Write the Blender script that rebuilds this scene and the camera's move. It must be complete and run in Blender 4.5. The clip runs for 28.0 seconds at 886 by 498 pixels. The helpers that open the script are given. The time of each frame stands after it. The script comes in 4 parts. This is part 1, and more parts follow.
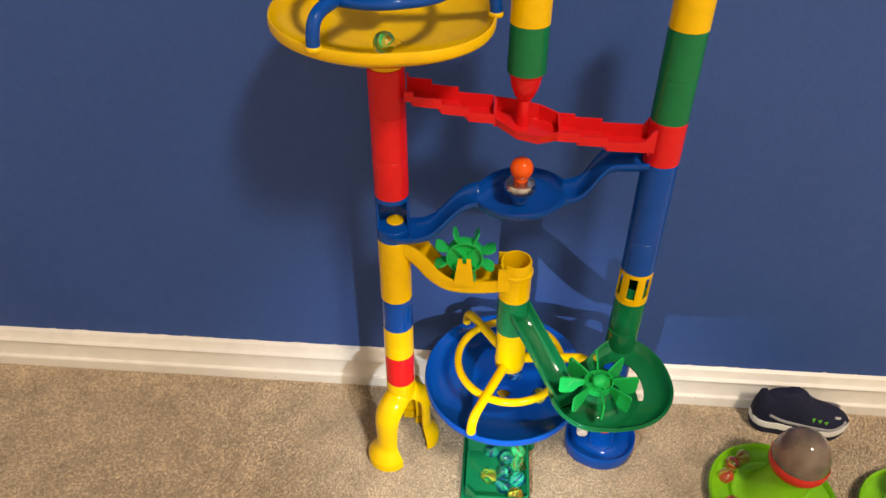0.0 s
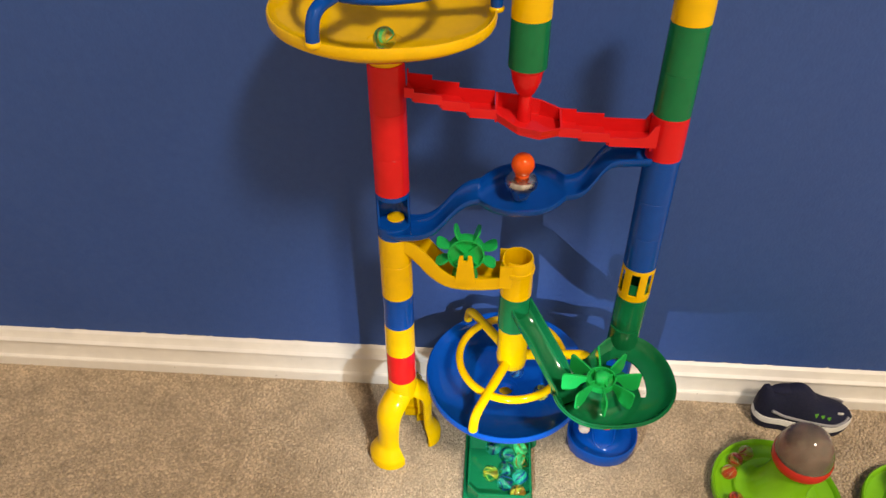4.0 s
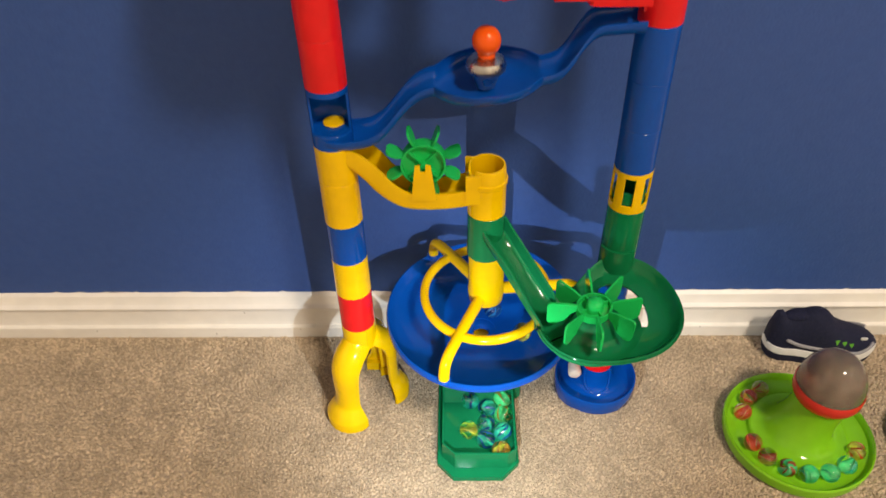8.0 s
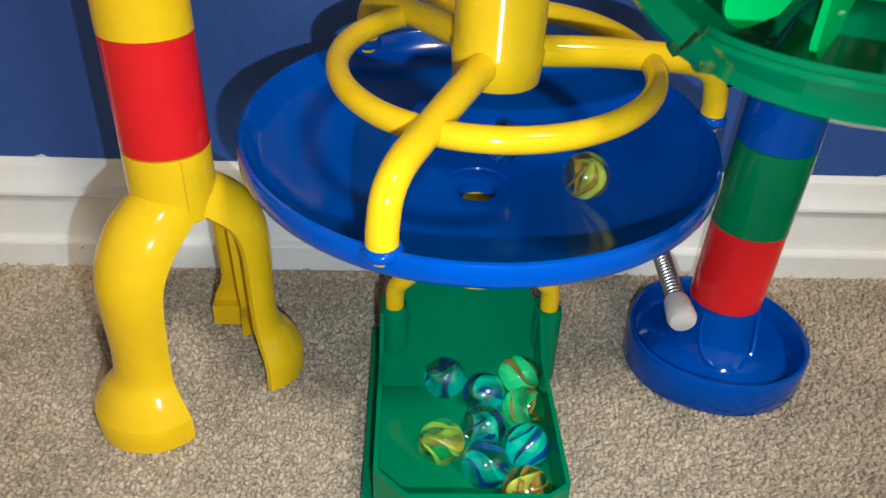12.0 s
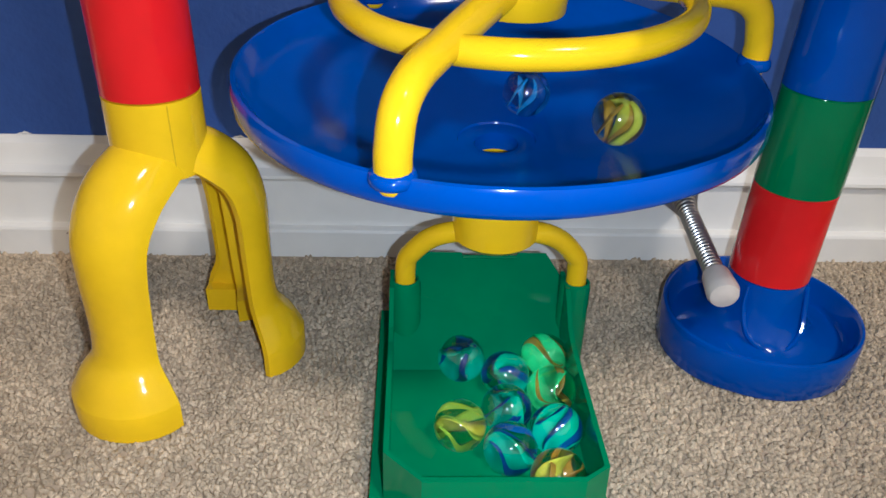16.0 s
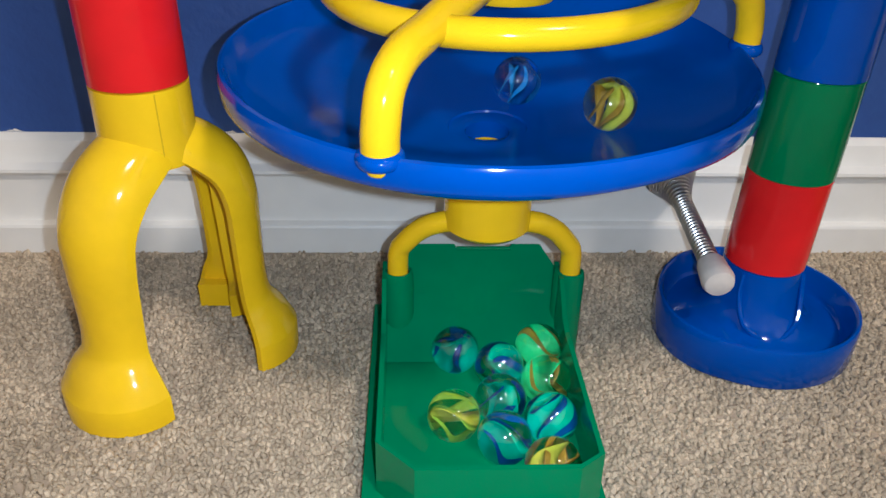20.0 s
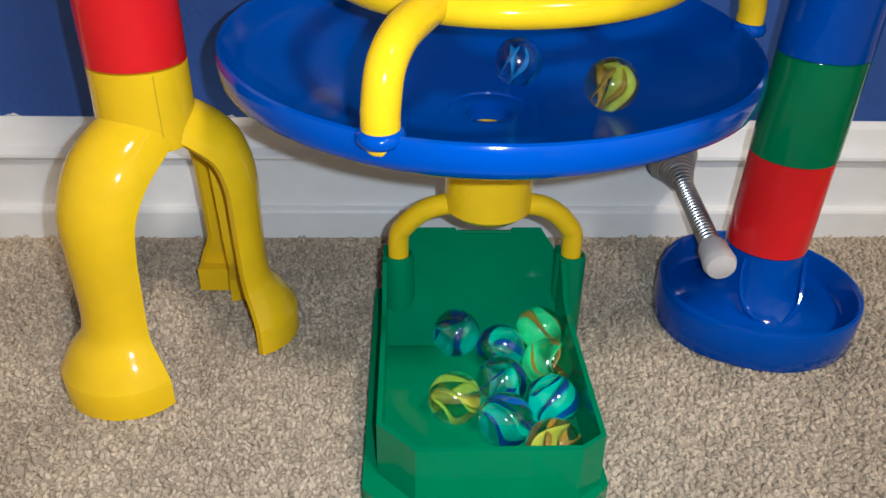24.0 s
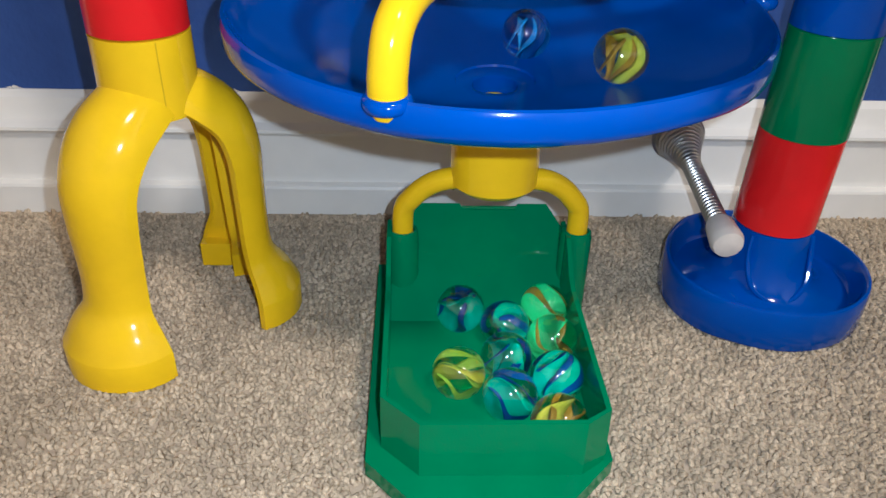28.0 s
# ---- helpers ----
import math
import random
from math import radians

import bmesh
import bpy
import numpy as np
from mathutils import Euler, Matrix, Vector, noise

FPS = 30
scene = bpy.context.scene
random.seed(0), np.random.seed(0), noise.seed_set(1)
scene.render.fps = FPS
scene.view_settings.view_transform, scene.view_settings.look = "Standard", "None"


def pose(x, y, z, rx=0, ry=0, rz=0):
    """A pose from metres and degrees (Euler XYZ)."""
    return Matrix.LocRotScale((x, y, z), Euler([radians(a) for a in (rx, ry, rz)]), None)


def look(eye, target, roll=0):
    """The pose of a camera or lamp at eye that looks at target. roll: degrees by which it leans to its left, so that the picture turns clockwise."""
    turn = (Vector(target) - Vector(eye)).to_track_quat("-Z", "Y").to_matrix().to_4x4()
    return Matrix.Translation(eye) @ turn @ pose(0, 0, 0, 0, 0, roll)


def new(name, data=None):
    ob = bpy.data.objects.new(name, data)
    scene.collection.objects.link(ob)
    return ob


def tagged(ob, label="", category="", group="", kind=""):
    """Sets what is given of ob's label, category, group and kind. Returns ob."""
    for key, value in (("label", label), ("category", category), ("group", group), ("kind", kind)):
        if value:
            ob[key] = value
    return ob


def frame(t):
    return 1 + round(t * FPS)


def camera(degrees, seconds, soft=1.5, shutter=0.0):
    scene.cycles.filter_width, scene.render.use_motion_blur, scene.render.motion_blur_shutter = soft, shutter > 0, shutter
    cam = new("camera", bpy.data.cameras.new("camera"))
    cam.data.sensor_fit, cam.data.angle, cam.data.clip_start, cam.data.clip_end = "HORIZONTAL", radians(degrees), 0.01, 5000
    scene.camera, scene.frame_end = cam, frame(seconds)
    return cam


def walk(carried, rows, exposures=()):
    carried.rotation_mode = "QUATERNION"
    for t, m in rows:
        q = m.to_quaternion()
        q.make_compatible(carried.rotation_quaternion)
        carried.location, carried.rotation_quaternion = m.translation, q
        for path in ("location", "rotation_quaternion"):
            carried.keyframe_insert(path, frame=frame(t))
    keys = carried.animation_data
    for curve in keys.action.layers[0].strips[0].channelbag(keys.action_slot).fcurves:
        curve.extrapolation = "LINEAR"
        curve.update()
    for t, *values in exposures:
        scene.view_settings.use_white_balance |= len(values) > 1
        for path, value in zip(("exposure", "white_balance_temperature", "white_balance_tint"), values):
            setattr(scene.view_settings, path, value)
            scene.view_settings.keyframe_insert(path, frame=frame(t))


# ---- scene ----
cam = camera(60.3, 28.0, shutter=0.5)
# seconds, eye x y z, yaw, pitch, roll
PATH = [
    (0.0, 0.0368, -0.0781, 0.7001, 3.89, -38.52, 0.46),
    (0.5, 0.0345, -0.0774, 0.7007, 4.04, -38.54, 0.23),
    (1.0, 0.0336, -0.0746, 0.6998, 4.06, -38.64, 0.18),
    (1.5, 0.0367, -0.0776, 0.6992, 4.24, -38.54, -0.04),
    (2.0, 0.0353, -0.0768, 0.6985, 4.09, -38.64, 0.12),
    (2.5, 0.0368, -0.0775, 0.6990, 4.15, -38.68, 0.25),
    (3.0, 0.0351, -0.0779, 0.6969, 3.89, -38.41, 0.18),
    (3.5, 0.0346, -0.0755, 0.6974, 3.81, -38.55, 0.20),
    (5.5, 0.0378, -0.0755, 0.6946, 3.62, -38.88, 0.20),
    (6.0, 0.0393, -0.0741, 0.6875, 3.10, -38.88, 0.16),
    (6.5, 0.0406, -0.0638, 0.6756, 2.61, -39.40, -0.14),
    (7.0, 0.0449, -0.0486, 0.6476, 2.09, -39.57, -1.01),
    (7.5, 0.0471, -0.0335, 0.6210, 1.65, -39.94, -1.39),
    (8.0, 0.0451, -0.0071, 0.5868, 1.47, -41.01, -1.30),
    (8.5, 0.0479, 0.0220, 0.5438, 0.65, -42.25, -0.06),
    (9.0, 0.0453, 0.0379, 0.5192, -0.82, -42.37, 1.28),
    (9.5, 0.0490, 0.0629, 0.4802, -1.82, -43.28, 2.30),
    (10.0, 0.0470, 0.1009, 0.4153, -2.20, -43.94, 2.74),
    (10.5, 0.0449, 0.1440, 0.3515, -2.44, -42.04, 2.45),
    (11.0, 0.0433, 0.1728, 0.2939, -2.34, -38.16, 3.51),
    (11.5, 0.0398, 0.1987, 0.2511, -3.15, -35.45, 3.53),
    (13.5, 0.0392, 0.2253, 0.1899, -3.62, -30.59, 2.25),
    (14.0, 0.0392, 0.2255, 0.1880, -3.52, -30.92, 2.28),
    (14.5, 0.0388, 0.2244, 0.1882, -3.42, -30.99, 2.21),
    (15.0, 0.0383, 0.2241, 0.1868, -3.19, -30.77, 2.19),
    (15.5, 0.0376, 0.2247, 0.1870, -2.99, -30.73, 2.24),
    (16.0, 0.0378, 0.2243, 0.1853, -2.82, -30.65, 2.06),
    (16.5, 0.0388, 0.2252, 0.1837, -2.84, -30.79, 1.99),
    (17.0, 0.0393, 0.2245, 0.1835, -2.80, -30.79, 1.97),
    (17.5, 0.0398, 0.2241, 0.1832, -2.85, -30.77, 1.96),
    (18.0, 0.0382, 0.2240, 0.1829, -2.89, -30.96, 1.82),
    (18.5, 0.0374, 0.2251, 0.1823, -2.89, -31.09, 1.70),
    (19.0, 0.0396, 0.2240, 0.1828, -2.97, -30.61, 1.65),
    (19.5, 0.0402, 0.2241, 0.1807, -2.95, -30.17, 1.55),
    (20.0, 0.0402, 0.2230, 0.1794, -2.89, -30.14, 1.48),
    (20.5, 0.0401, 0.2230, 0.1790, -2.85, -30.32, 1.50),
    (21.0, 0.0400, 0.2228, 0.1792, -2.81, -30.41, 1.46),
    (21.5, 0.0383, 0.2231, 0.1792, -2.83, -30.37, 1.48),
    (23.5, 0.0395, 0.2227, 0.1772, -2.94, -30.73, 1.58),
    (24.0, 0.0400, 0.2226, 0.1766, -2.91, -30.85, 1.43),
    (24.5, 0.0403, 0.2225, 0.1753, -3.07, -30.97, 1.41),
    (25.0, 0.0397, 0.2223, 0.1749, -3.16, -31.06, 1.48),
    (25.5, 0.0398, 0.2227, 0.1743, -3.05, -31.17, 1.60),
    (26.0, 0.0397, 0.2230, 0.1747, -3.06, -31.20, 1.59),
    (26.5, 0.0400, 0.2228, 0.1738, -3.00, -31.17, 1.56),
    (27.0, 0.0397, 0.2222, 0.1731, -2.85, -31.33, 1.57),
    (27.5, 0.0384, 0.2228, 0.1729, -2.88, -31.67, 1.53),
    (28.0, 0.0389, 0.2227, 0.1720, -2.84, -31.89, 1.85),
]
EXPOSURES = [(0.0, 0.28, 6750, 12), (7.5, 0.26, 6720, 12), (9.2, 0.20, 6250, 6), (11.0, -0.05, 5880, 4), (13.5, -0.26, 5630, 11), (28.0, -0.26, 5630, 11)]
walk(cam, [(t, pose(x, y, z, 90 + pitch, 0, yaw) @ pose(0, 0, 0, 0, 0, roll)) for t, x, y, z, yaw, pitch, roll in PATH], EXPOSURES)

# ---- light ----
world = bpy.data.worlds.new("world")
scene.world = world
world.use_nodes = True
world.node_tree.nodes["Background"].inputs[0].default_value = (1.0, 0.9, 0.78, 1)
world.node_tree.nodes["Background"].inputs[1].default_value = 0.05


def lamp(name, kind, m, energy, colour, size, **more):
    data = bpy.data.lights.new(name, kind)
    data.energy, data.color = energy, colour
    if kind == "AREA":
        data.shape, data.size = "DISK", size
    else:
        data.shadow_soft_size = size
    for key, value in more.items():
        if key == "spot_size":
            data.spot_size = value
        if key == "spot_blend":
            data.spot_blend = value
    ob = new(name, data)
    ob.matrix_world = m
    return ob


# the room's ceiling lamp, and the small torch of the filming phone
lamp("ceiling_lamp_light", "AREA", pose(1.07, -1.18, 2.72), 76, (1.0, 0.86, 0.69), 0.42)
lamp("phone_torch_light", "SPOT", look((0.0518, 0.2245, 0.1805), (0.055, 0.46, 0.036)), 2.15, (0.84, 0.94, 1.0), 0.0018, spot_size=radians(106), spot_blend=0.85)


# ---- materials ----
def material(name, colour, rough=0.5, metal=0.0, vary=0.08, grain=300.0, bump=0.0, bump_scale=400.0, coat=0.0, blotch=0.0, blotch_scale=6.0, island=0.0, trans=0.0, ior=1.45, spec=0.5, second=None, rough_vary=0.08):
    m = bpy.data.materials.new(name)
    m.use_nodes = True
    nt = m.node_tree
    b = nt.nodes["Principled BSDF"]
    b.inputs["Roughness"].default_value = rough
    b.inputs["Metallic"].default_value = metal
    b.inputs["Coat Weight"].default_value = coat
    b.inputs["Coat Roughness"].default_value = 0.08
    b.inputs["Transmission Weight"].default_value = trans
    b.inputs["IOR"].default_value = ior
    b.inputs["Specular IOR Level"].default_value = spec
    co = nt.nodes.new("ShaderNodeTexCoord")

    def tex(scale, detail=4.0):
        n = nt.nodes.new("ShaderNodeTexNoise")
        n.inputs["Scale"].default_value, n.inputs["Detail"].default_value = scale, detail
        nt.links.new(co.outputs["Object"], n.inputs["Vector"])
        return n.outputs["Fac"]

    def spread(fac, low, high):
        n = nt.nodes.new("ShaderNodeMapRange")
        n.inputs["From Min"].default_value, n.inputs["From Max"].default_value = 0.3, 0.7
        n.inputs["To Min"].default_value, n.inputs["To Max"].default_value = low, high
        nt.links.new(fac, n.inputs["Value"])
        return n.outputs["Result"]

    def times(a, c):
        n = nt.nodes.new("ShaderNodeMath")
        n.operation = "MULTIPLY"
        nt.links.new(a, n.inputs[0]), nt.links.new(c, n.inputs[1])
        return n.outputs[0]

    value = spread(tex(grain), 1 - vary, 1 + vary)
    if blotch:
        value = times(value, spread(tex(blotch_scale, 3.0), 1 - blotch, 1 + blotch))
    if island:
        g = nt.nodes.new("ShaderNodeNewGeometry")
        n = nt.nodes.new("ShaderNodeMapRange")
        n.inputs["To Min"].default_value, n.inputs["To Max"].default_value = 1 - island, 1 + island
        nt.links.new(g.outputs["Random Per Island"], n.inputs["Value"])
        value = times(value, n.outputs["Result"])
    mix = nt.nodes.new("ShaderNodeMix")
    mix.data_type, mix.blend_type = "RGBA", "MULTIPLY"
    mix.inputs["Factor"].default_value = 1.0
    mix.inputs["A"].default_value = (*colour, 1)
    if second:
        two = nt.nodes.new("ShaderNodeMix")
        two.data_type = "RGBA"
        two.inputs["A"].default_value, two.inputs["B"].default_value = (*colour, 1), (*second, 1)
        nt.links.new(spread(tex(grain * 0.35, 6.0), 0.0, 1.0), two.inputs["Factor"])
        nt.links.new(two.outputs["Result"], mix.inputs["A"])
    nt.links.new(value, mix.inputs["B"])
    nt.links.new(mix.outputs["Result"], b.inputs["Base Color"])
    nt.links.new(spread(tex(grain * 0.6), max(0.02, rough - rough_vary), rough + rough_vary), b.inputs["Roughness"])
    if bump:
        n = nt.nodes.new("ShaderNodeBump")
        n.inputs["Strength"].default_value, n.inputs["Distance"].default_value = bump, 0.001
        nt.links.new(tex(bump_scale, 3.0), n.inputs["Height"])
        nt.links.new(n.outputs["Normal"], b.inputs["Normal"])
    return m


def plastic(name, colour, rough=0.11):
    return material(name, colour, rough, vary=0.04, grain=90, coat=0.0, spec=0.36, bump=0.05, bump_scale=160, blotch=0.04, blotch_scale=25, rough_vary=0.04)


YELLOW = plastic("yellow_plastic", (0.80, 0.502, 0.002))
RED = plastic("red_plastic", (0.66, 0.012, 0.014))
BLUE = plastic("blue_plastic", (0.0005, 0.062, 0.36))
GREEN = plastic("green_plastic", (0.004, 0.165, 0.058))
SATIN = plastic("satin_green_plastic", (0.004, 0.19, 0.075), 0.12)
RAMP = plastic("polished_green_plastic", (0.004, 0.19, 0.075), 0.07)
WHEEL = plastic("bright_green_plastic", (0.008, 0.48, 0.10))
LIME = plastic("lime_plastic", (0.20, 0.52, 0.015))
TOYRED = plastic("toy_red_plastic", (0.55, 0.03, 0.02))
ORANGE = plastic("orange_plastic", (0.80, 0.10, 0.008))
CHROME = material("brushed_metal", (0.62, 0.60, 0.57), 0.28, 1.0, vary=0.1, grain=200)
STEEL = material("spring_steel", (0.58, 0.56, 0.53), 0.36, 1.0, vary=0.05, grain=300)
RUBBER = material("white_rubber", (0.72, 0.64, 0.57), 0.55, vary=0.05, grain=200, blotch=0.06, blotch_scale=90)
PAINT = material("blue_wall_paint", (0.029, 0.080, 0.292), 0.55, vary=0.05, grain=140, bump=0.35, bump_scale=350, blotch=0.05, blotch_scale=4)
TRIM = material("white_trim_paint", (0.80, 0.78, 0.74), 0.42, vary=0.03, grain=60, bump=0.12, bump_scale=60, blotch=0.05, blotch_scale=14)
# grey of the unseen ceiling is set to hold down its reflections and bounce
CEILING = material("dimmed_ceiling_grey", (0.52, 0.51, 0.49), 0.8, vary=0.03, bump=0.3, bump_scale=120)
CARPET = material("beige_carpet", (0.455, 0.362, 0.265), 0.95, vary=0.16, grain=500, blotch=0.10, blotch_scale=11, spec=0.1)
TUFT = material("carpet_tufts", (0.535, 0.429, 0.305), 0.95, vary=0.20, grain=1300, bump=0.9, bump_scale=1700, blotch=0.17, blotch_scale=26, island=0.25, spec=0.1)
GLASS = {name: material(name + "_tinted_glass", colour, 0.02, vary=0.0, trans=1.0, ior=1.48, rough_vary=0.0, coat=1.0)
         for name, colour in (("teal", (0.66, 0.95, 0.92)), ("blue", (0.66, 0.86, 1.0)), ("yellow", (0.97, 0.96, 0.62)), ("green", (0.70, 1.0, 0.80)), ("red", (0.97, 0.80, 0.72)), ("amber", (0.97, 0.90, 0.66)))}
# smoky tint; the mottling puts blotchy reflections into the dome's colour
DOME = material("smoky_clear_plastic", (0.46, 0.40, 0.32), 0.05, vary=0.25, grain=90, trans=0.74, ior=1.4, blotch=0.22, blotch_scale=55)
NAVY = material("navy_mesh_fabric", (0.005, 0.0075, 0.032), 0.85, vary=0.3, grain=700, bump=0.7, bump_scale=900)
NAVY_DARK = material("dark_navy_lining", (0.008, 0.010, 0.035), 0.9, vary=0.3, grain=500, bump=0.5, bump_scale=600)
FOAM = material("white_shoe_foam", (0.74, 0.73, 0.72), 0.6, vary=0.05, grain=150, blotch=0.08, blotch_scale=60)
GREY_TRIM = material("grey_reflective_trim", (0.30, 0.30, 0.33), 0.5, vary=0.1)
def vane(name, colour, second=None):
    return material(name, colour, 0.35, spec=0.1, vary=0.2, grain=200, second=second, trans=0.25, ior=1.15)


VANE = {
    "teal": vane("teal_glass_vane", (0.015, 0.50, 0.27), (0.010, 0.32, 0.25)),
    "blue": vane("blue_glass_vane", (0.006, 0.028, 0.17), (0.010, 0.10, 0.30)),
    "yellow": vane("yellow_glass_vane", (0.52, 0.50, 0.06), (0.30, 0.40, 0.05)),
    "green": vane("green_glass_vane", (0.03, 0.62, 0.22), (0.10, 0.52, 0.22)),
    "red": vane("red_glass_vane", (0.42, 0.055, 0.018)),
    "amber": vane("amber_glass_vane", (0.32, 0.20, 0.03)),
    "sky": vane("sky_blue_glass_vane", (0.03, 0.26, 0.62), (0.05, 0.36, 0.66)),
    "lime": vane("lime_glass_vane", (0.24, 0.40, 0.05)),
}
# darker yellow carries the shade of the uncut seam groove
SEAM = plastic("shaded_yellow_seam", (0.58, 0.36, 0.007))
MARK = plastic("dull_green_mark", (0.10, 0.36, 0.03), 0.5)


# ---- mesh helpers ----
def part(name, bm, mat, parent=None, label="", sharp=35, flat=False):
    """Links a bmesh as one mesh object under a thing or a part."""
    bmesh.ops.recalc_face_normals(bm, faces=bm.faces)
    me = bpy.data.meshes.new(name)
    bm.to_mesh(me)
    bm.free()
    me.materials.append(mat)
    if not flat:
        me.polygons.foreach_set("use_smooth", [True] * len(me.polygons))
        me.set_sharp_from_angle(angle=radians(sharp))
    ob = new(name, me)
    if parent:
        ob.parent = parent
    if label:
        ob["label"] = label
    return ob


def thing(name, label, category, at=(0, 0, 0), group=""):
    ob = new(name)
    ob.location = at
    ob.empty_display_size = 0.02
    return tagged(ob, label, category, group)


def lathe(profile, cx=0.0, cy=0.0, seg=40, closed=False, bm=None):
    bm = bm or bmesh.new()
    rings = []
    for r, z in profile:
        if r < 1e-6:
            rings.append([bm.verts.new((cx, cy, z))])
        else:
            rings.append([bm.verts.new((cx + r * math.cos(2 * math.pi * i / seg), cy + r * math.sin(2 * math.pi * i / seg), z)) for i in range(seg)])
    pairs = list(zip(rings, rings[1:])) + ([(rings[-1], rings[0])] if closed else [])
    for a, b in pairs:
        for i in range(seg):
            j = (i + 1) % seg
            if len(a) == 1 and len(b) == 1:
                continue
            if len(a) == 1:
                bm.faces.new((a[0], b[i], b[j]))
            elif len(b) == 1:
                bm.faces.new((a[i], a[j], b[0]))
            else:
                bm.faces.new((a[i], a[j], b[j], b[i]))
    return bm


def spline(points, n=8, closed=False):
    """Catmull-Rom through the points."""
    p = [Vector(q) for q in points]
    out, m = [], len(p)
    for i in range(m if closed else m - 1):
        a, b, c, d = (p[(i + k) % m] if closed else p[min(max(i + k, 0), m - 1)] for k in (-1, 0, 1, 2))
        for s in range(n):
            t = s / n
            out.append(0.5 * ((2 * b) + (c - a) * t + (2 * a - 5 * b + 4 * c - d) * t * t + (3 * b - a - 3 * c + d) * t ** 3))
    if not closed:
        out.append(p[-1])
    return out


def rod(points, radius, seg=14, closed=False, bm=None, round_ends=False):
    bm = bm or bmesh.new()
    p = [Vector(q) for q in points]
    n = len(p)
    rs = radius if isinstance(radius, (list, tuple)) else [radius] * n
    up, rings = None, []
    for i in range(n):
        d = (p[(i + 1) % n] - p[i - 1]) if closed else (p[min(i + 1, n - 1)] - p[max(i - 1, 0)])
        d.normalize()
        if up is None:
            up = d.orthogonal().normalized()
        up = (up - d * up.dot(d)).normalized()
        side = d.cross(up)
        rings.append([bm.verts.new(p[i] + rs[i] * (math.cos(2 * math.pi * k / seg) * up + math.sin(2 * math.pi * k / seg) * side)) for k in range(seg)])
    for a, b in zip(rings, rings[1:]):
        for k in range(seg):
            bm.faces.new((a[k], a[(k + 1) % seg], b[(k + 1) % seg], b[k]))
    if closed:
        a, b = rings[-1], rings[0]
        shift = min(range(seg), key=lambda s: sum((a[k].co - b[(k + s) % seg].co).length for k in range(seg)))
        for k in range(seg):
            bm.faces.new((a[k], a[(k + 1) % seg], b[(k + 1 + shift) % seg], b[(k + shift) % seg]))
    else:
        bm.faces.new(rings[0][::-1]), bm.faces.new(rings[-1])
    return bm


def channel(points, section, scales=None, bm=None, flat_side=None):
    """A closed section (u across, v up) carried along the points, upright."""
    bm = bm or bmesh.new()
    p = [Vector(q) for q in points]
    rings = []
    for i in range(len(p)):
        d = p[min(i + 1, len(p) - 1)] - p[max(i - 1, 0)]
        flat = Vector(flat_side) if flat_side else Vector((d.y, -d.x, 0)).normalized()
        up = flat.cross(d.normalized()).normalized()
        s = scales[i] if scales else 1.0
        rings.append([bm.verts.new(p[i] + flat * u * s + up * v) for u, v in section])
    m = len(section)
    for a, b in zip(rings, rings[1:]):
        for k in range(m):
            bm.faces.new((a[k], a[(k + 1) % m], b[(k + 1) % m], b[k]))
    bm.faces.new(rings[0][::-1]), bm.faces.new(rings[-1])
    return bm


def u_section(w, h, t, n=8, r=None):
    """A gutter: half width w, wall height h, thickness t, with a rounded floor."""
    outer, inner = [], []
    for k in range(n + 1):
        a = math.pi + math.pi * k / n
        outer.append((w * math.cos(a), w * 0.55 * math.sin(a)))
        inner.append(((w - t) * math.cos(a), (w * 0.55 - t) * math.sin(a)))
    return [(-w, h)] + outer + [(w, h), (w - t, h)] + inner[::-1] + [(-w + t, h)]


def prism(outline, z0, z1, bm=None):
    bm = bm or bmesh.new()
    a = [bm.verts.new((x, y, z0)) for x, y in outline]
    b = [bm.verts.new((x, y, z1)) for x, y in outline]
    n = len(a)
    for k in range(n):
        bm.faces.new((a[k], a[(k + 1) % n], b[(k + 1) % n], b[k]))
    bm.faces.new(a[::-1]), bm.faces.new(b)
    return bm


def box(x0, x1, y0, y1, z0, z1, bm=None):
    return prism([(x0, y0), (x1, y0), (x1, y1), (x0, y1)], z0, z1, bm)


def bevelled(bm, width, seg=2, angle=30):
    edges = [e for e in bm.edges if len(e.link_faces) == 2 and e.calc_face_angle(0) > radians(angle)]
    bmesh.ops.bevel(bm, geom=edges, offset=width, segments=seg, affect="EDGES", profile=0.5, clamp_overlap=True)
    return bm


def lean(bm, slope, z0):
    for v in bm.verts:
        v.co.x += slope * (v.co.z - z0)
    return bm


# ---- the room ----
FACE = 0.531          # front of the baseboard
WALL = 0.543
bm = box(-1.3, 2.2, WALL, WALL + 0.1, -0.05, 2.75)
tagged(part("wall_north", bm, PAINT, flat=True), "matt dark blue painted wall with roller texture", "wall", kind="structure")
# unseen walls added off-white to bounce lamp light back; the west one stands close
OFFWHITE = material("off_white_bounce_paint", (0.72, 0.69, 0.63), 0.7, vary=0.03, bump=0.2, bump_scale=200)
for name, b in (("bounce_wall_east", (2.2, 2.3, -2.6, WALL + 0.1)), ("bounce_wall_west", (-1.4, -1.3, -2.6, WALL + 0.1)), ("bounce_wall_south", (-1.4, 2.3, -2.7, -2.6))):
    tagged(part(name, box(b[0], b[1], b[2], b[3], -0.05, 2.75), OFFWHITE, flat=True), "unseen off-white wall added to bounce light", "wall", kind="structure")
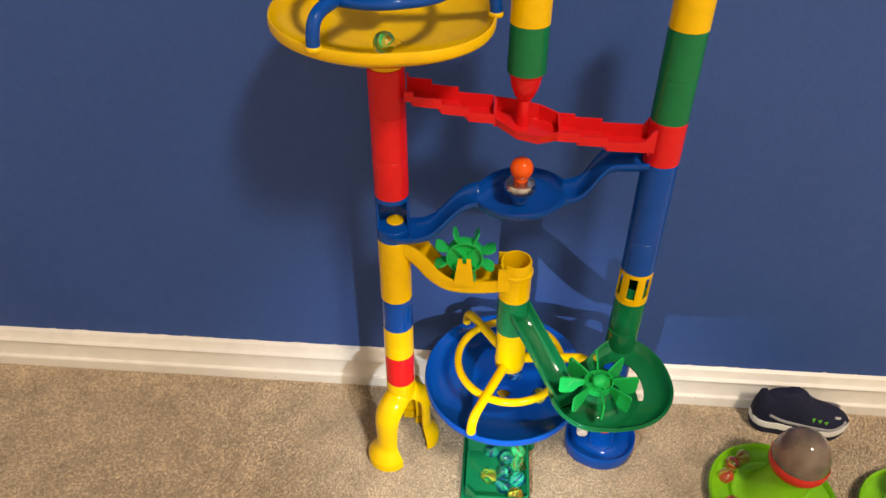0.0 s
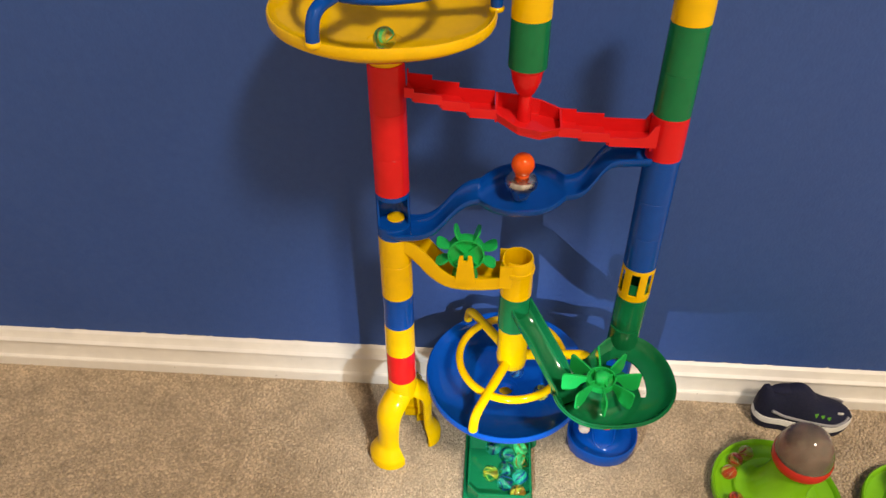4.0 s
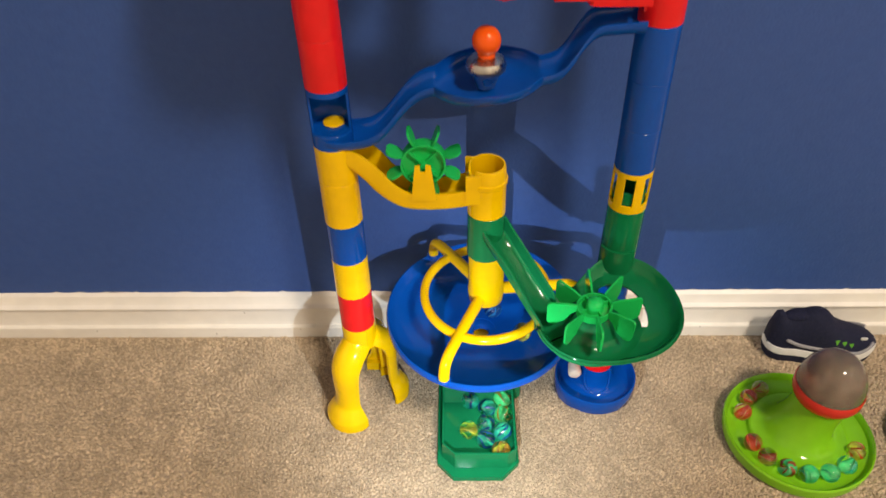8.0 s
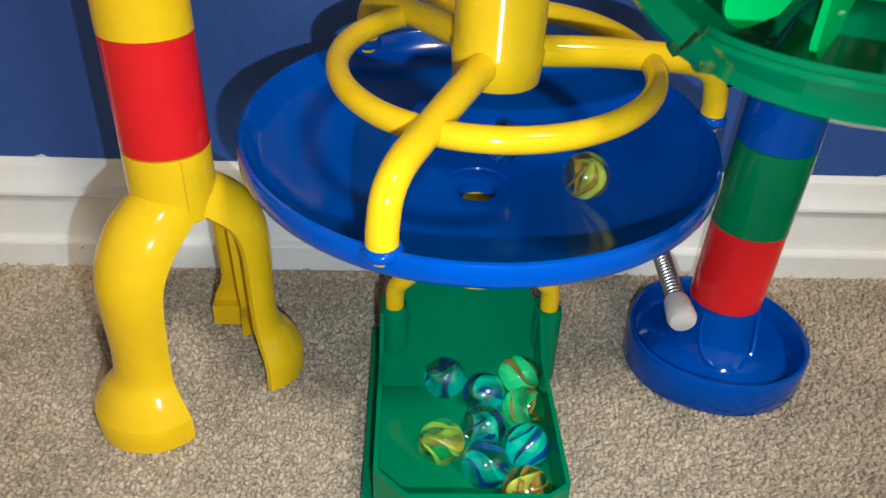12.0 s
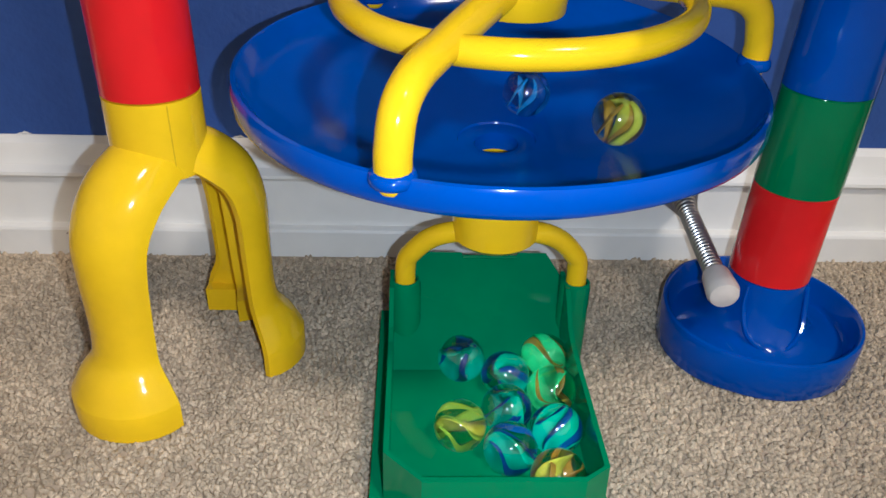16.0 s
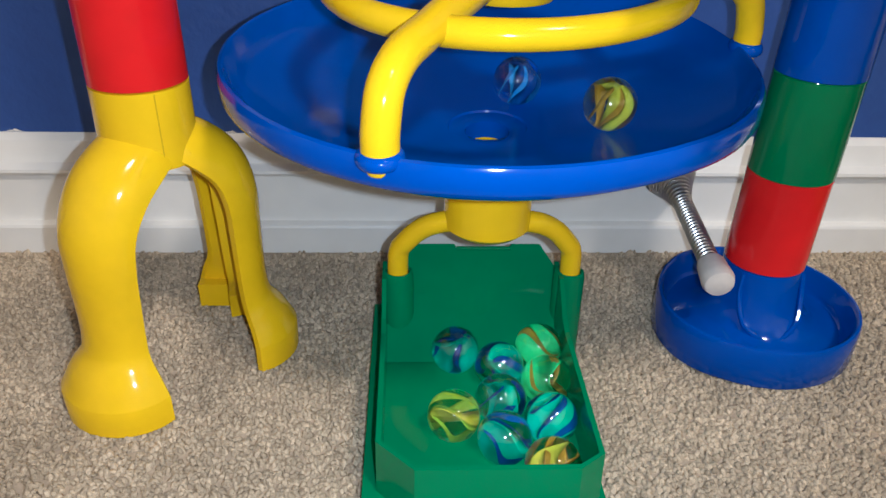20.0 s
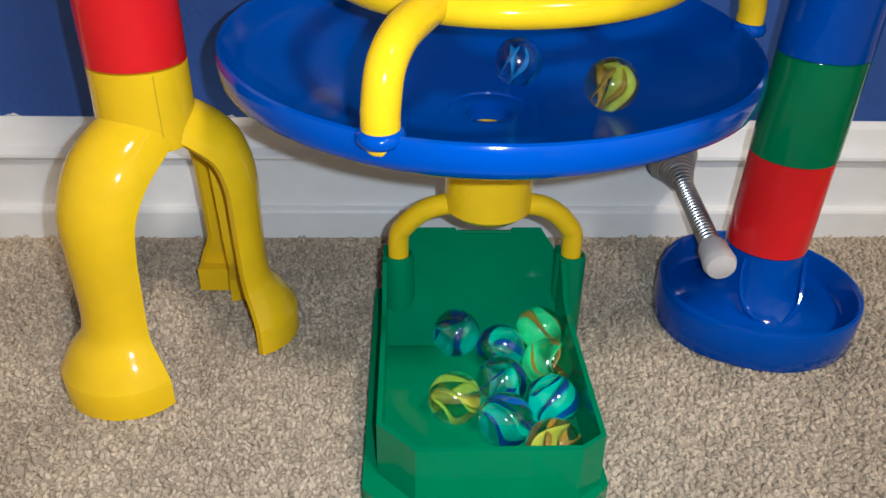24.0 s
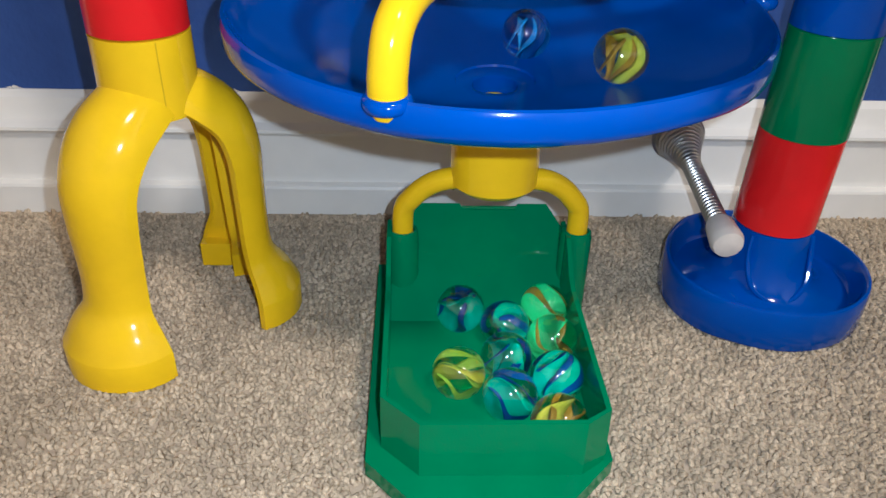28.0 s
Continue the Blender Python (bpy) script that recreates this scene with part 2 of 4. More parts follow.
# ceiling added out of view, greyed so the plastic mirrors it less
tagged(part("ceiling", box(-1.4, 2.3, -2.7, WALL + 0.1, 2.75, 2.85), CEILING, flat=True), "unseen ceiling, greyed to weaken its reflections", "ceiling", kind="structure")
tagged(part("floor", box(-1.4, 2.3, -2.7, WALL + 0.1, -0.06, -0.0016), CARPET, flat=True), "beige short-pile carpeted floor", "floor", kind="structure")

# moulded baseboard: profile of depth and height
profile = [(0.0, -0.01), (0.0, 0.0112), (0.0005, 0.0124), (0.0016, 0.0130), (0.0038, 0.0133), (0.0043, 0.0150), (0.0043, 0.0350), (0.0038, 0.0362), (0.0021, 0.0366), (0.0013, 0.0376), (0.0015, 0.0390),
           (0.0028, 0.0398), (0.0050, 0.0412), (0.0066, 0.0440), (0.0074, 0.0480), (0.0082, 0.0500), (0.0096, 0.0512), (0.0112, 0.0526), (0.0119, 0.0526), (0.0119, -0.01)]
bm = bmesh.new()
ends = [[bm.verts.new((x, FACE + d, z)) for d, z in profile] for x in (-1.3, 2.2)]
for k in range(len(profile)):
    bm.faces.new((ends[0][k], ends[0][(k + 1) % len(profile)], ends[1][(k + 1) % len(profile)], ends[1][k]))
bm.faces.new(ends[0]), bm.faces.new(ends[1][::-1])
tagged(part("baseboard", bm, TRIM, sharp=22), "glossy white moulded wooden baseboard, slightly scuffed", "baseboard", kind="structure")


BOARD = bpy.data.objects["baseboard"]
rng = random.Random(8)
for k in range(46):
    x = rng.uniform(-0.62, 0.62)
    w = rng.uniform(0.002, 0.014)
    bm = bmesh.new()
    n = 9
    low = [bm.verts.new((x + w * (i / (n - 1) - 0.5), WALL - 0.0003, 0.0528)) for i in range(n)]
    top = [bm.verts.new((v.co.x, WALL - 0.0003, 0.0531 + rng.uniform(0.0001, 0.0013) * math.sin(math.pi * i / (n - 1)))) for i, v in enumerate(low)]
    for i in range(n - 1):
        bm.faces.new((low[i], low[i + 1], top[i + 1], top[i]))
    part("paint_smear", bm, TRIM, BOARD, flat=True)
SPECK = material("grey_scuff", (0.16, 0.14, 0.12), 0.7)
for x, z, r in ((-0.206, 0.0035, 0.0008), (-0.173, 0.0302, 0.0006), (-0.118, 0.0095, 0.0005), (0.058, 0.0120, 0.0006), (0.231, 0.0070, 0.0006), (0.292, 0.0115, 0.0005), (-0.330, 0.0085, 0.0006)):
    bm = lathe([(0, -0.0002), (r, -0.0002), (r * 0.8, 0.00025), (0, 0.0003)], 0, 0, 9)
    bm.transform(Matrix.Translation((x, FACE + (0.0043 if z > 0.0135 else 0), z)) @ Matrix.Rotation(radians(90), 4, "X"))
    part("scuff_mark", bm, SPECK, BOARD)


def tuft_field(name, x0, x1, y0, y1, step, seed, leave=None):
    rng = np.random.default_rng(seed)
    nx, ny = int((x1 - x0) / step), int((y1 - y0) / step)
    gx, gy = np.meshgrid(np.arange(nx) * step + x0, np.arange(ny) * step + y0)
    n = gx.size
    cx = gx.ravel() + rng.uniform(-0.45, 0.45, n) * step + (np.arange(n) // nx % 2) * step * 0.5
    cy = gy.ravel() + rng.uniform(-0.45, 0.45, n) * step
    if leave:
        keep = ~((cx > leave[0]) & (cx < leave[1]) & (cy > leave[2]))
        cx, cy = cx[keep], cy[keep]
        n = cx.size
    seg, rings = 5, [(1.0, -0.9), (1.10, 0.0), (0.78, 0.75)]
    rad = step * rng.uniform(0.54, 0.78, n)
    high = rng.uniform(0.0010, 0.0021, n)
    stretch = rng.uniform(0.86, 1.16, n)
    turn = rng.uniform(0, 6.28, n)
    tx, ty = rng.normal(0, 0.0007, n), rng.normal(0, 0.0007, n)
    verts = np.zeros((n, seg * 3 + 1, 3))
    for r, (s, h) in enumerate(rings):
        for k in range(seg):
            a = 2 * np.pi * k / seg
            ux, uy = np.cos(a) * stretch, np.sin(a) / stretch
            wob = rng.uniform(0.85, 1.15, n)
            verts[:, r * seg + k, 0] = cx + rad * s * wob * (ux * np.cos(turn) - uy * np.sin(turn)) + tx * (h + 1)
            verts[:, r * seg + k, 1] = cy + rad * s * wob * (ux * np.sin(turn) + uy * np.cos(turn)) + ty * (h + 1)
            verts[:, r * seg + k, 2] = -0.0016 + high * h
    verts[:, -1, 0], verts[:, -1, 1], verts[:, -1, 2] = cx + tx * 2, cy + ty * 2, -0.0016 + high * 1.12
    faces = []
    for r in range(2):
        for k in range(seg):
            j = (k + 1) % seg
            faces.append([r * seg + k, r * seg + j, (r + 1) * seg + j])
            faces.append([r * seg + k, (r + 1) * seg + j, (r + 1) * seg + k])
    for k in range(seg):
        faces.append([2 * seg + k, 2 * seg + (k + 1) % seg, 3 * seg])
    faces = np.array(faces)
    allf = (faces[None] + (np.arange(n) * (seg * 3 + 1))[:, None, None]).reshape(-1, 3)
    me = bpy.data.meshes.new(name)
    me.vertices.add(n * (seg * 3 + 1))
    me.vertices.foreach_set("co", verts.astype(np.float32).ravel())
    me.loops.add(allf.size)
    me.loops.foreach_set("vertex_index", allf.astype(np.int32).ravel())
    me.polygons.add(len(allf))
    me.polygons.foreach_set("loop_start", np.arange(0, allf.size, 3, dtype=np.int32))
    me.polygons.foreach_set("use_smooth", np.ones(len(allf), dtype=bool))
    me.update(calc_edges=True)
    me.materials.append(TUFT)
    return tagged(new(name, me), "short looped beige carpet tufts, slightly uneven", "carpet", kind="stuff")


tuft_field("carpet_pile", -0.16, 0.30, 0.335, 0.5300, 0.00165, 4)
tuft_field("carpet_pile", -0.60, 0.54, 0.28, 0.5300, 0.0025, 5, (-0.16, 0.30, 0.335))

# ---- the marble run ----
run = thing("marble_run", "tall red, yellow, blue and green plastic marble run on carpet", "marble run", (0.066, 0.45, 0))
R, T = 0.0147, 0.0017
LX, LY, LS = -0.0420, 0.452, -0.0050     # left tower: foot, depth, lean
RX, RY, RS = 0.1752, 0.458, 0.0       # right tower
MX, MY = 0.0670, 0.452                  # middle column


def at_run(ob):
    ob.matrix_parent_inverse = Matrix.Translation((-0.066, -0.45, 0))
    return ob


# how the stacked pieces settle: drawn height and standing height of the left, middle and right column
STAND = (((0, 0), (0.104, 0.1060), (0.140, 0.1448), (0.176, 0.1825), (0.212, 0.2200), (0.3205, 0.3355), (0.4693, 0.4960), (0.60, 0.636)),
         ((0, 0), (0.0856, 0.0866), (0.181, 0.1851), (0.2165, 0.2270), (0.2645, 0.2772), (0.328, 0.3440), (0.400, 0.4190), (0.466, 0.4885), (0.60, 0.630)),
         ((0, 0), (0.017, 0.0168), (0.042, 0.0335), (0.0765, 0.0705), (0.111, 0.1066), (0.2157, 0.2268), (0.252, 0.2636), (0.358, 0.3760), (0.465, 0.4866), (0.60, 0.628)))
COLUMNS = [np.array(c).T for c in STAND]


def settle(bm):
    """Stand drawn pieces at their true height; the right tower leans a little forward."""
    if not len(bm.verts):
        return bm
    co = np.array([v.co[:] for v in bm.verts])
    left = np.clip((0.03 - co[:, 0]) / 0.05, 0, 1)
    right = np.clip((co[:, 0] - 0.105) / 0.05, 0, 1)
    tall = [np.interp(co[:, 2], c[0], c[1]) for c in COLUMNS]
    z = tall[0] * left + tall[2] * right + tall[1] * (1 - left - right)
    y = co[:, 1] + right * (0.0095 - 0.045 * (np.minimum(z, 0.26) - 0.04))
    for v, a, b in zip(bm.verts, y, z):
        v.co.y, v.co.z = a, b
    return bm


def rpart(name, bm, mat, label="", sharp=35):
    return at_run(part(name, settle(bm), mat, run, label, sharp))


def sub(name, bm, mat, parent, label="", sharp=35):
    return part(name, settle(bm), mat, parent, label, sharp)


def tube_bm(cx, cy, z0, z1, r=R):
    e = 0.00022
    return lathe([(r - T, z0 + e), (r - e, z0 + 0.0001), (r, z0 + e), (r - 0.0001, z1 - 2 * e), (r - 0.0004, z1 - e), (r - e * 2, z1 - 0.0001), (r - T, z1 - 0.0001)], cx, cy, 44, closed=True)


def left_x(z):
    return LX + LS * (z - 0.10)


def left_tube(z0, z1, mat, label):
    return rpart("tube_section", lean(tube_bm(LX, LY, z0, z1), LS, 0.10), mat, label)


def right_tube(z0, z1, mat, label):
    return rpart("tube_section", lean(tube_bm(RX, RY, z0, z1), RS, 0.07), mat, label)


for z0, z1, mat, label in ((0.104, 0.140, RED, "red tube"), (0.140, 0.176, YELLOW, "yellow tube"), (0.176, 0.212, BLUE, "blue tube"), (0.212, 0.249, YELLOW, "yellow tube"),
                           (0.249, 0.2775, YELLOW, "yellow tube with side chute"), (0.3205, 0.354, RED, "red tube"), (0.354, 0.391, RED, "red tube"), (0.391, 0.428, RED, "red tube with stepped chute")):
    left_tube(z0, z1, mat, label)
for z0, z1, mat, label in ((0.042, 0.0765, RED, "red tube"), (0.0765, 0.111, GREEN, "green tube"), (0.111, 0.147, BLUE, "blue tube"), (0.147, 0.181, GREEN, "green tube with side channel"),
                           (0.181, 0.2157, GREEN, "green tube"), (0.252, 0.285, BLUE, "blue tube"), (0.285, 0.320, BLUE, "blue tube"), (0.320, 0.358, BLUE, "blue tube"),
                           (0.358, 0.394, RED, "red tube"), (0.394, 0.429, GREEN, "green tube"), (0.429, 0.465, GREEN, "green tube"), (0.465, 0.501, YELLOW, "yellow tube")):
    right_tube(z0, z1, mat, label)

# slotted lantern section of the right tower
rpart("slotted_tube_rim", lean(lathe([(R - T, 0.2157), (R, 0.2160), (R, 0.2225), (R - T, 0.2225)], RX, RY, 44, closed=True), RS, 0.07), YELLOW, "yellow lower rim of the slotted tube")
rpart("slotted_tube_rim", lean(lathe([(R - T, 0.2480), (R, 0.2480), (R, 0.2517), (R - T, 0.2520)], RX, RY, 44, closed=True), RS, 0.07), YELLOW, "yellow upper rim of the slotted tube")
for k in range(6):
    a0 = radians(60 * k + 29)
    arc = [a0 + radians(28) * s / 4 for s in range(5)]
    bm = prism([(RX + R * math.cos(a), RY + R * math.sin(a)) for a in arc] + [(RX + (R - T) * math.cos(a), RY + (R - T) * math.sin(a)) for a in reversed(arc)], 0.2222, 0.2484)
    rpart("slot_bar", lean(bm, RS, 0.07), YELLOW)
rpart("inner_tube", lean(tube_bm(RX, RY, 0.2160, 0.2330, R - 0.0025), RS, 0.07), GREEN, "green collar inside the slotted tube")

# blue open section of the left tower
arc = [radians(-12 + 224 * k / 36) for k in range(37)]
bm = prism([(LX + R * math.cos(a), LY + R * math.sin(a)) for a in arc] + [(LX + (R - T) * math.cos(a), LY + (R - T) * math.sin(a)) for a in reversed(arc)], 0.2880, 0.3170)
rpart("tube_section", lean(tube_bm(LX, LY, 0.2775, 0.2885), LS, 0.10), BLUE, "blue lower rim of the open tube")
rpart("open_tube", lean(bm, LS, 0.10), BLUE, "blue half tube with an open front")
rpart("tube_rim", lean(lathe([(R - T, 0.3165), (R, 0.3165), (R, 0.3205), (R - T, 0.3205)], LX, LY, 44, closed=True), LS, 0.10), BLUE, "blue upper rim of the open tube")
FLOOR = rpart("tube_floor", lean(lathe([(0, 0.2886), (R - 0.0010, 0.2892), (R - 0.0010, 0.2872), (0, 0.2866)], LX, LY, 36), LS, 0.10), BLUE, "blue floor of the open tube")
sub("marble_hole", lean(lathe([(0, 0.2905), (0.0074, 0.2903), (0.0078, 0.2894), (0, 0.2880)], LX + 0.0010, LY + 0.0056, 30), LS, 0.10), YELLOW, FLOOR, "yellow tube mouth in the floor")

# three-legged yellow foot
FOOT = rpart("foot_collar", lathe([(R - T, 0.0800), (R, 0.0795), (R + 0.0002, 0.0820), (R, 0.1035), (R - T, 0.1038)], LX, LY, 44, closed=True), YELLOW, "yellow collar of the three-legged foot")


def leg_bm(angle, wide=1.0, reach=0.0, hollow=1.0):
    out = Vector((math.cos(angle), math.sin(angle), 0))
    side = Vector((-math.sin(angle), math.cos(angle), 0))
    keys = [(0.000, 0.0840, 0.0118), (0.008, 0.0795, 0.0140), (0.0165, 0.0725, 0.0148), (0.0215, 0.0630, 0.0144), (0.0228, 0.052, 0.0136), (0.0232, 0.040, 0.0130), (0.0236, 0.029, 0.0128), (0.0242, 0.0215, 0.0138), (0.0250, 0.0150, 0.0186), (0.0253, 0.0095, 0.0219)]
    pts = spline([(r + reach * min(1, (0.08 - z) / 0.02), w * wide, z) for r, z, w in keys], 5)
    bm = bmesh.new()
    rings, n = [], 14
    for i, q in enumerate(pts):
        d = pts[min(i + 1, len(pts) - 1)] - pts[max(i - 1, 0)]
        tang = (out * d.x + Vector((0, 0, 1)) * d.z).normalized()
        nrm = tang.cross(side).normalized()
        if nrm.dot(out) < 0:
            nrm = -nrm
        if q.z < 0.024:
            f = min(1.0, (0.024 - q.z) / 0.012)
            nrm = (nrm * (1 - f) + out * f).normalized()
        c = Vector((LX + 0.0016, LY, 0)) + out * q.x + Vector((0, 0, q.z))
        w = q.y
        ring = []
        for k in range(n + 1):
            a = radians(-92 + 184 * k / n)
            ring.append(c + nrm * (w * 0.92 * math.cos(a)) + side * (w * math.sin(a)))
        for k in range(n, -1, -1):
            a = radians(-92 + 184 * k / n)
            ring.append(c + nrm * ((w - 0.002) * 0.92 * math.cos(a) * hollow - 0.0012) + side * ((w - 0.002) * math.sin(a)))
        rings.append([bm.verts.new(v) for v in ring])
    last = rings[-1]
    rings.append([bm.verts.new((v.co.x, v.co.y, 0.0)) for v in last])
    m = len(last)
    for a, b in zip(rings, rings[1:]):
        for k in range(m):
            bm.faces.new((a[k], a[(k + 1) % m], b[(k + 1) % m], b[k]))
    bm.faces.new(rings[0][::-1]), bm.faces.new(rings[-1])
    return bm


for ang, wide, reach, hollow in ((234, 1.0, 0.0015, 1.0), (26, 0.93, -0.0042, 1.0), (77, 0.64, 0.0125, 0.12)):
    rpart("foot_leg", leg_bm(radians(ang), wide, reach, hollow), YELLOW, "yellow curved hollow leg with flared foot", 50)
rpart("foot_block", bevelled(box(-0.0452, -0.0250, 0.4852, 0.4960, 0.0, 0.0100), 0.0012), YELLOW, "flat block under the back leg")
# seam groove drawn as a thin rod, its shade put into the colour
sa = radians(-57)
sub("moulding_seam", rod([(LX + (R + 0.0001) * math.cos(sa), LY + (R + 0.0001) * math.sin(sa), z) for z in (0.1030, 0.096, 0.090, 0.084)], 0.00022, 6), SEAM, FOOT, "thin vertical moulding seam")


# blue round base of the right tower
bx, by = 0.1758, 0.4573
base = lathe([(0.0, 0.0), (0.0380, 0.0), (0.0387, 0.0012), (0.0385, 0.0152), (0.0380, 0.0166), (0.0370, 0.0169), (0.0358, 0.0158), (0.0349, 0.0085), (0.0330, 0.0066), (0.026, 0.0074), (0.0198, 0.0112), (0.0168, 0.0190), (0.0151, 0.030), (0.0145, 0.0415), (0.0118, 0.0418), (0.0118, 0.036), (0, 0.036)], 0, 0, 64)
for v in base.verts:
    f = max(0.0, min(1.0, (0.031 - Vector((v.co.x, v.co.y)).length) / 0.011))
    v.co.x += bx + (RX - bx) * f
    v.co.y += by + (RY - by) * f
ROUND = rpart("round_base", base, BLUE, "round blue weighted base with a raised rim", 45)
bm = bmesh.new()
rod(spline([(RX + u, RY - v, z) for u, v, z in ((-0.0112, 0.0095, 0.040), (-0.0118, 0.0118, 0.026), (-0.0098, 0.0170, 0.0135), (0.0, 0.0218, 0.0088), (0.0098, 0.0170, 0.0135), (0.0118, 0.0118, 0.026), (0.0112, 0.0095, 0.040))], 6), 0.0010, 8, bm=bm)
sub("arched_rib", bm, BLUE, ROUND, "arched moulded rib on the base")


# wide dish with a three-armed bridge and ring above it
def tip(bm, cx, cy, slope):
    """Tip a level piece: rise to the right and to the back."""
    for v in bm.verts:
        v.co.z += slope[0] * (v.co.x - cx) + slope[1] * (v.co.y - cy)
    return bm


def dish(cx, cy, zh, mat, label, collar, lug=(0.0, 0.0), slope=(0.0, 0.0)):
    pr = [(0.0072, -0.006), (0.0072, -0.0006), (0.0080, 0.0), (0.0125, 0.0003), (0.0128, 0.0010), (0.024, 0.0026), (0.045, 0.0072), (0.062, 0.0130), (0.0715, 0.0185), (0.0755, 0.0222), (0.0770, 0.0262), (0.0777, 0.0270), (0.0786, 0.0267), (0.0793, 0.0253), (0.0794, 0.0212), (0.0786, 0.0196), (0.0730, 0.0160),
          (0.062, 0.0102), (0.045, 0.0045), (0.024, 0.0), (0.0150, -0.0020), (0.0136, -0.0045), (0.0134, -collar), (0.0112, -collar), (0.0112, -0.006)]
    ob = rpart("dish", tip(lathe([(r * (1.0 + 0.034 * (r > 0.06)), zh + z) for r, z in pr], cx, cy, 96, closed=True), cx, cy, slope), mat, label, 40)
    for ang in ARMS:
        a = radians(ang)
        ex, ey = cx + lug[0] + 0.0812 * math.cos(a), cy + lug[1] + 0.0812 * math.sin(a)
        sub("rim_lug", tip(lathe([(0, zh + 0.0277), (0.0046, zh + 0.0277), (0.0053, zh + 0.0273), (0.0058, zh + 0.0264), (0.0058, zh + 0.0254), (0.0053, zh + 0.0245), (0.0046, zh + 0.0241), (0, zh + 0.0241)], ex, ey, 28), cx, cy, slope), mat, ob)
    return ob


ARMS = (244.4, 124.4, 4.4)


def bridge(cx, cy, zh, z_tube0, z_tube1, mat, label, slope=(0.0, 0.0)):
    ob = rpart("bridge_tube", lathe([(R - T, z_tube0 + 0.001), (R - 0.0006, z_tube0), (R, z_tube0 + 0.0008), (R + 0.0006, z_tube0 + 0.0105), (R, z_tube0 + 0.0115), (R, z_tube1 - 0.0006), (R - T, z_tube1)], cx, cy, 44, closed=True), mat, label)
    za = zh + 0.0484
    for ang in ARMS:
        a = radians(ang)
        c, s = math.cos(a), math.sin(a)
        pts = [(r, z) for r, z in ((0.0105, za + 0.0015), (0.035, za + 0.0005), (0.056, za - 0.001), (0.0705, za - 0.0025), (0.0780, za - 0.0070), (0.0808, za - 0.0150), (0.0811, zh + 0.0290), (0.0812, zh + 0.0256))]
        path = spline([(cx + r * c, cy + r * s, z) for r, z in pts], 6)
        sub("bridge_arm", tip(rod(path, [0.0050 - 0.0004 * min(1, i / 12) for i in range(len(path))], 16), cx, cy, slope), mat, ob)
        sub("peg_end", tip(lathe([(0, zh + 0.0226), (0.0018, zh + 0.0228), (0.0032, zh + 0.0236), (0.0040, zh + 0.0252), (0.0040, zh + 0.0262), (0, zh + 0.0262)], cx + 0.0812 * c, cy + 0.0812 * s, 20), cx, cy, slope), mat, ob)
    ring = [(cx + 0.0520 * math.cos(2 * math.pi * k / 72), cy + 0.0520 * math.sin(2 * math.pi * k / 72), za - 0.0020) for k in range(72)]
    sub("bridge_ring", tip(rod(ring, 0.0038, 14, closed=True), cx, cy, slope), mat, ob)
    return ob


HOLE = 0.0883
DX, DY = MX - 0.0018, MY + 0.003
TIP = (0.024, 0.062)
dish(DX, DY, HOLE, BLUE, "wide shallow blue spiral dish with a central hole", 0.010, (0.0034, 0.0005), TIP)
bridge(DX + 0.0034, DY + 0.0005, HOLE - 0.0010, 0.1285, 0.181, YELLOW, "yellow three-armed bridge with a guide ring", TIP)
UX = left_x(0.45)
dish(UX, LY, 0.4425, YELLOW, "wide shallow yellow spiral dish", 0.0148)
bridge(UX, LY, 0.4425, 0.4845, 0.530, BLUE, "blue three-armed bridge with a guide ring")

# yellow hub and arms that carry the dish on the tray
rpart("dish_hub", lathe([(0, 0.0535), (0.0105, 0.0535), (0.0122, 0.0543), (R, 0.0565), (R, 0.0845), (R - T, 0.0850), (R - T, 0.0810), (0, 0.0800)], MX - 0.0005, MY, 44), YELLOW, "yellow hub under the dish")
for sgn in (-1, 1):
    pts = spline([(MX + sgn * 0.008, MY - 0.001, 0.0575), (MX + sgn * 0.0165, MY - 0.001, 0.0567), (MX + sgn * 0.0230, MY + 0.001, 0.0530), (MX + sgn * 0.0283, MY + 0.0025, 0.0472), (MX + sgn * 0.0307, MY + 0.0035, 0.0425), (MX + sgn * 0.0310, MY + 0.0035, 0.0320)], 6)
    rpart("hub_arm", rod(pts, 0.0037, 16), YELLOW, "curved yellow support arm")

# green catch tray
T0, T1, TF = 0.0305, 0.0950, 0.3715
rpart("tray_base", bevelled(prism([(0.0262, 0.3755), (0.0400, 0.3605), (0.0830, 0.3605), (0.0975, 0.3755), (0.0975, 0.478), (0.0262, 0.478)], 0.0, 0.0055), 0.0012), SATIN, "dark green flared tray base", 20)


def wall_run(points, thick, bm):
    """A wall standing on the tray base; points of x, y, top."""
    n = len(points)
    ring = []
    for i, (x, y, top) in enumerate(points):
        a, b = points[max(i - 1, 0)], points[min(i + 1, n - 1)]
        d = Vector((b[0] - a[0], b[1] - a[1], 0)).normalized()
        nx, ny = -d.y * thick, d.x * thick
        ring.append([bm.verts.new(v) for v in ((x, y, 0.0045), (x, y, top), (x + nx, y + ny, top), (x + nx, y + ny, 0.0045))])
    for a, b in zip(ring, ring[1:]):
        for k in range(4):
            bm.faces.new((a[k], a[(k + 1) % 4], b[(k + 1) % 4], b[k]))
    bm.faces.new(ring[0][::-1]), bm.faces.new(ring[-1])
    return bm


H0, H1 = 0.0235, 0.0348
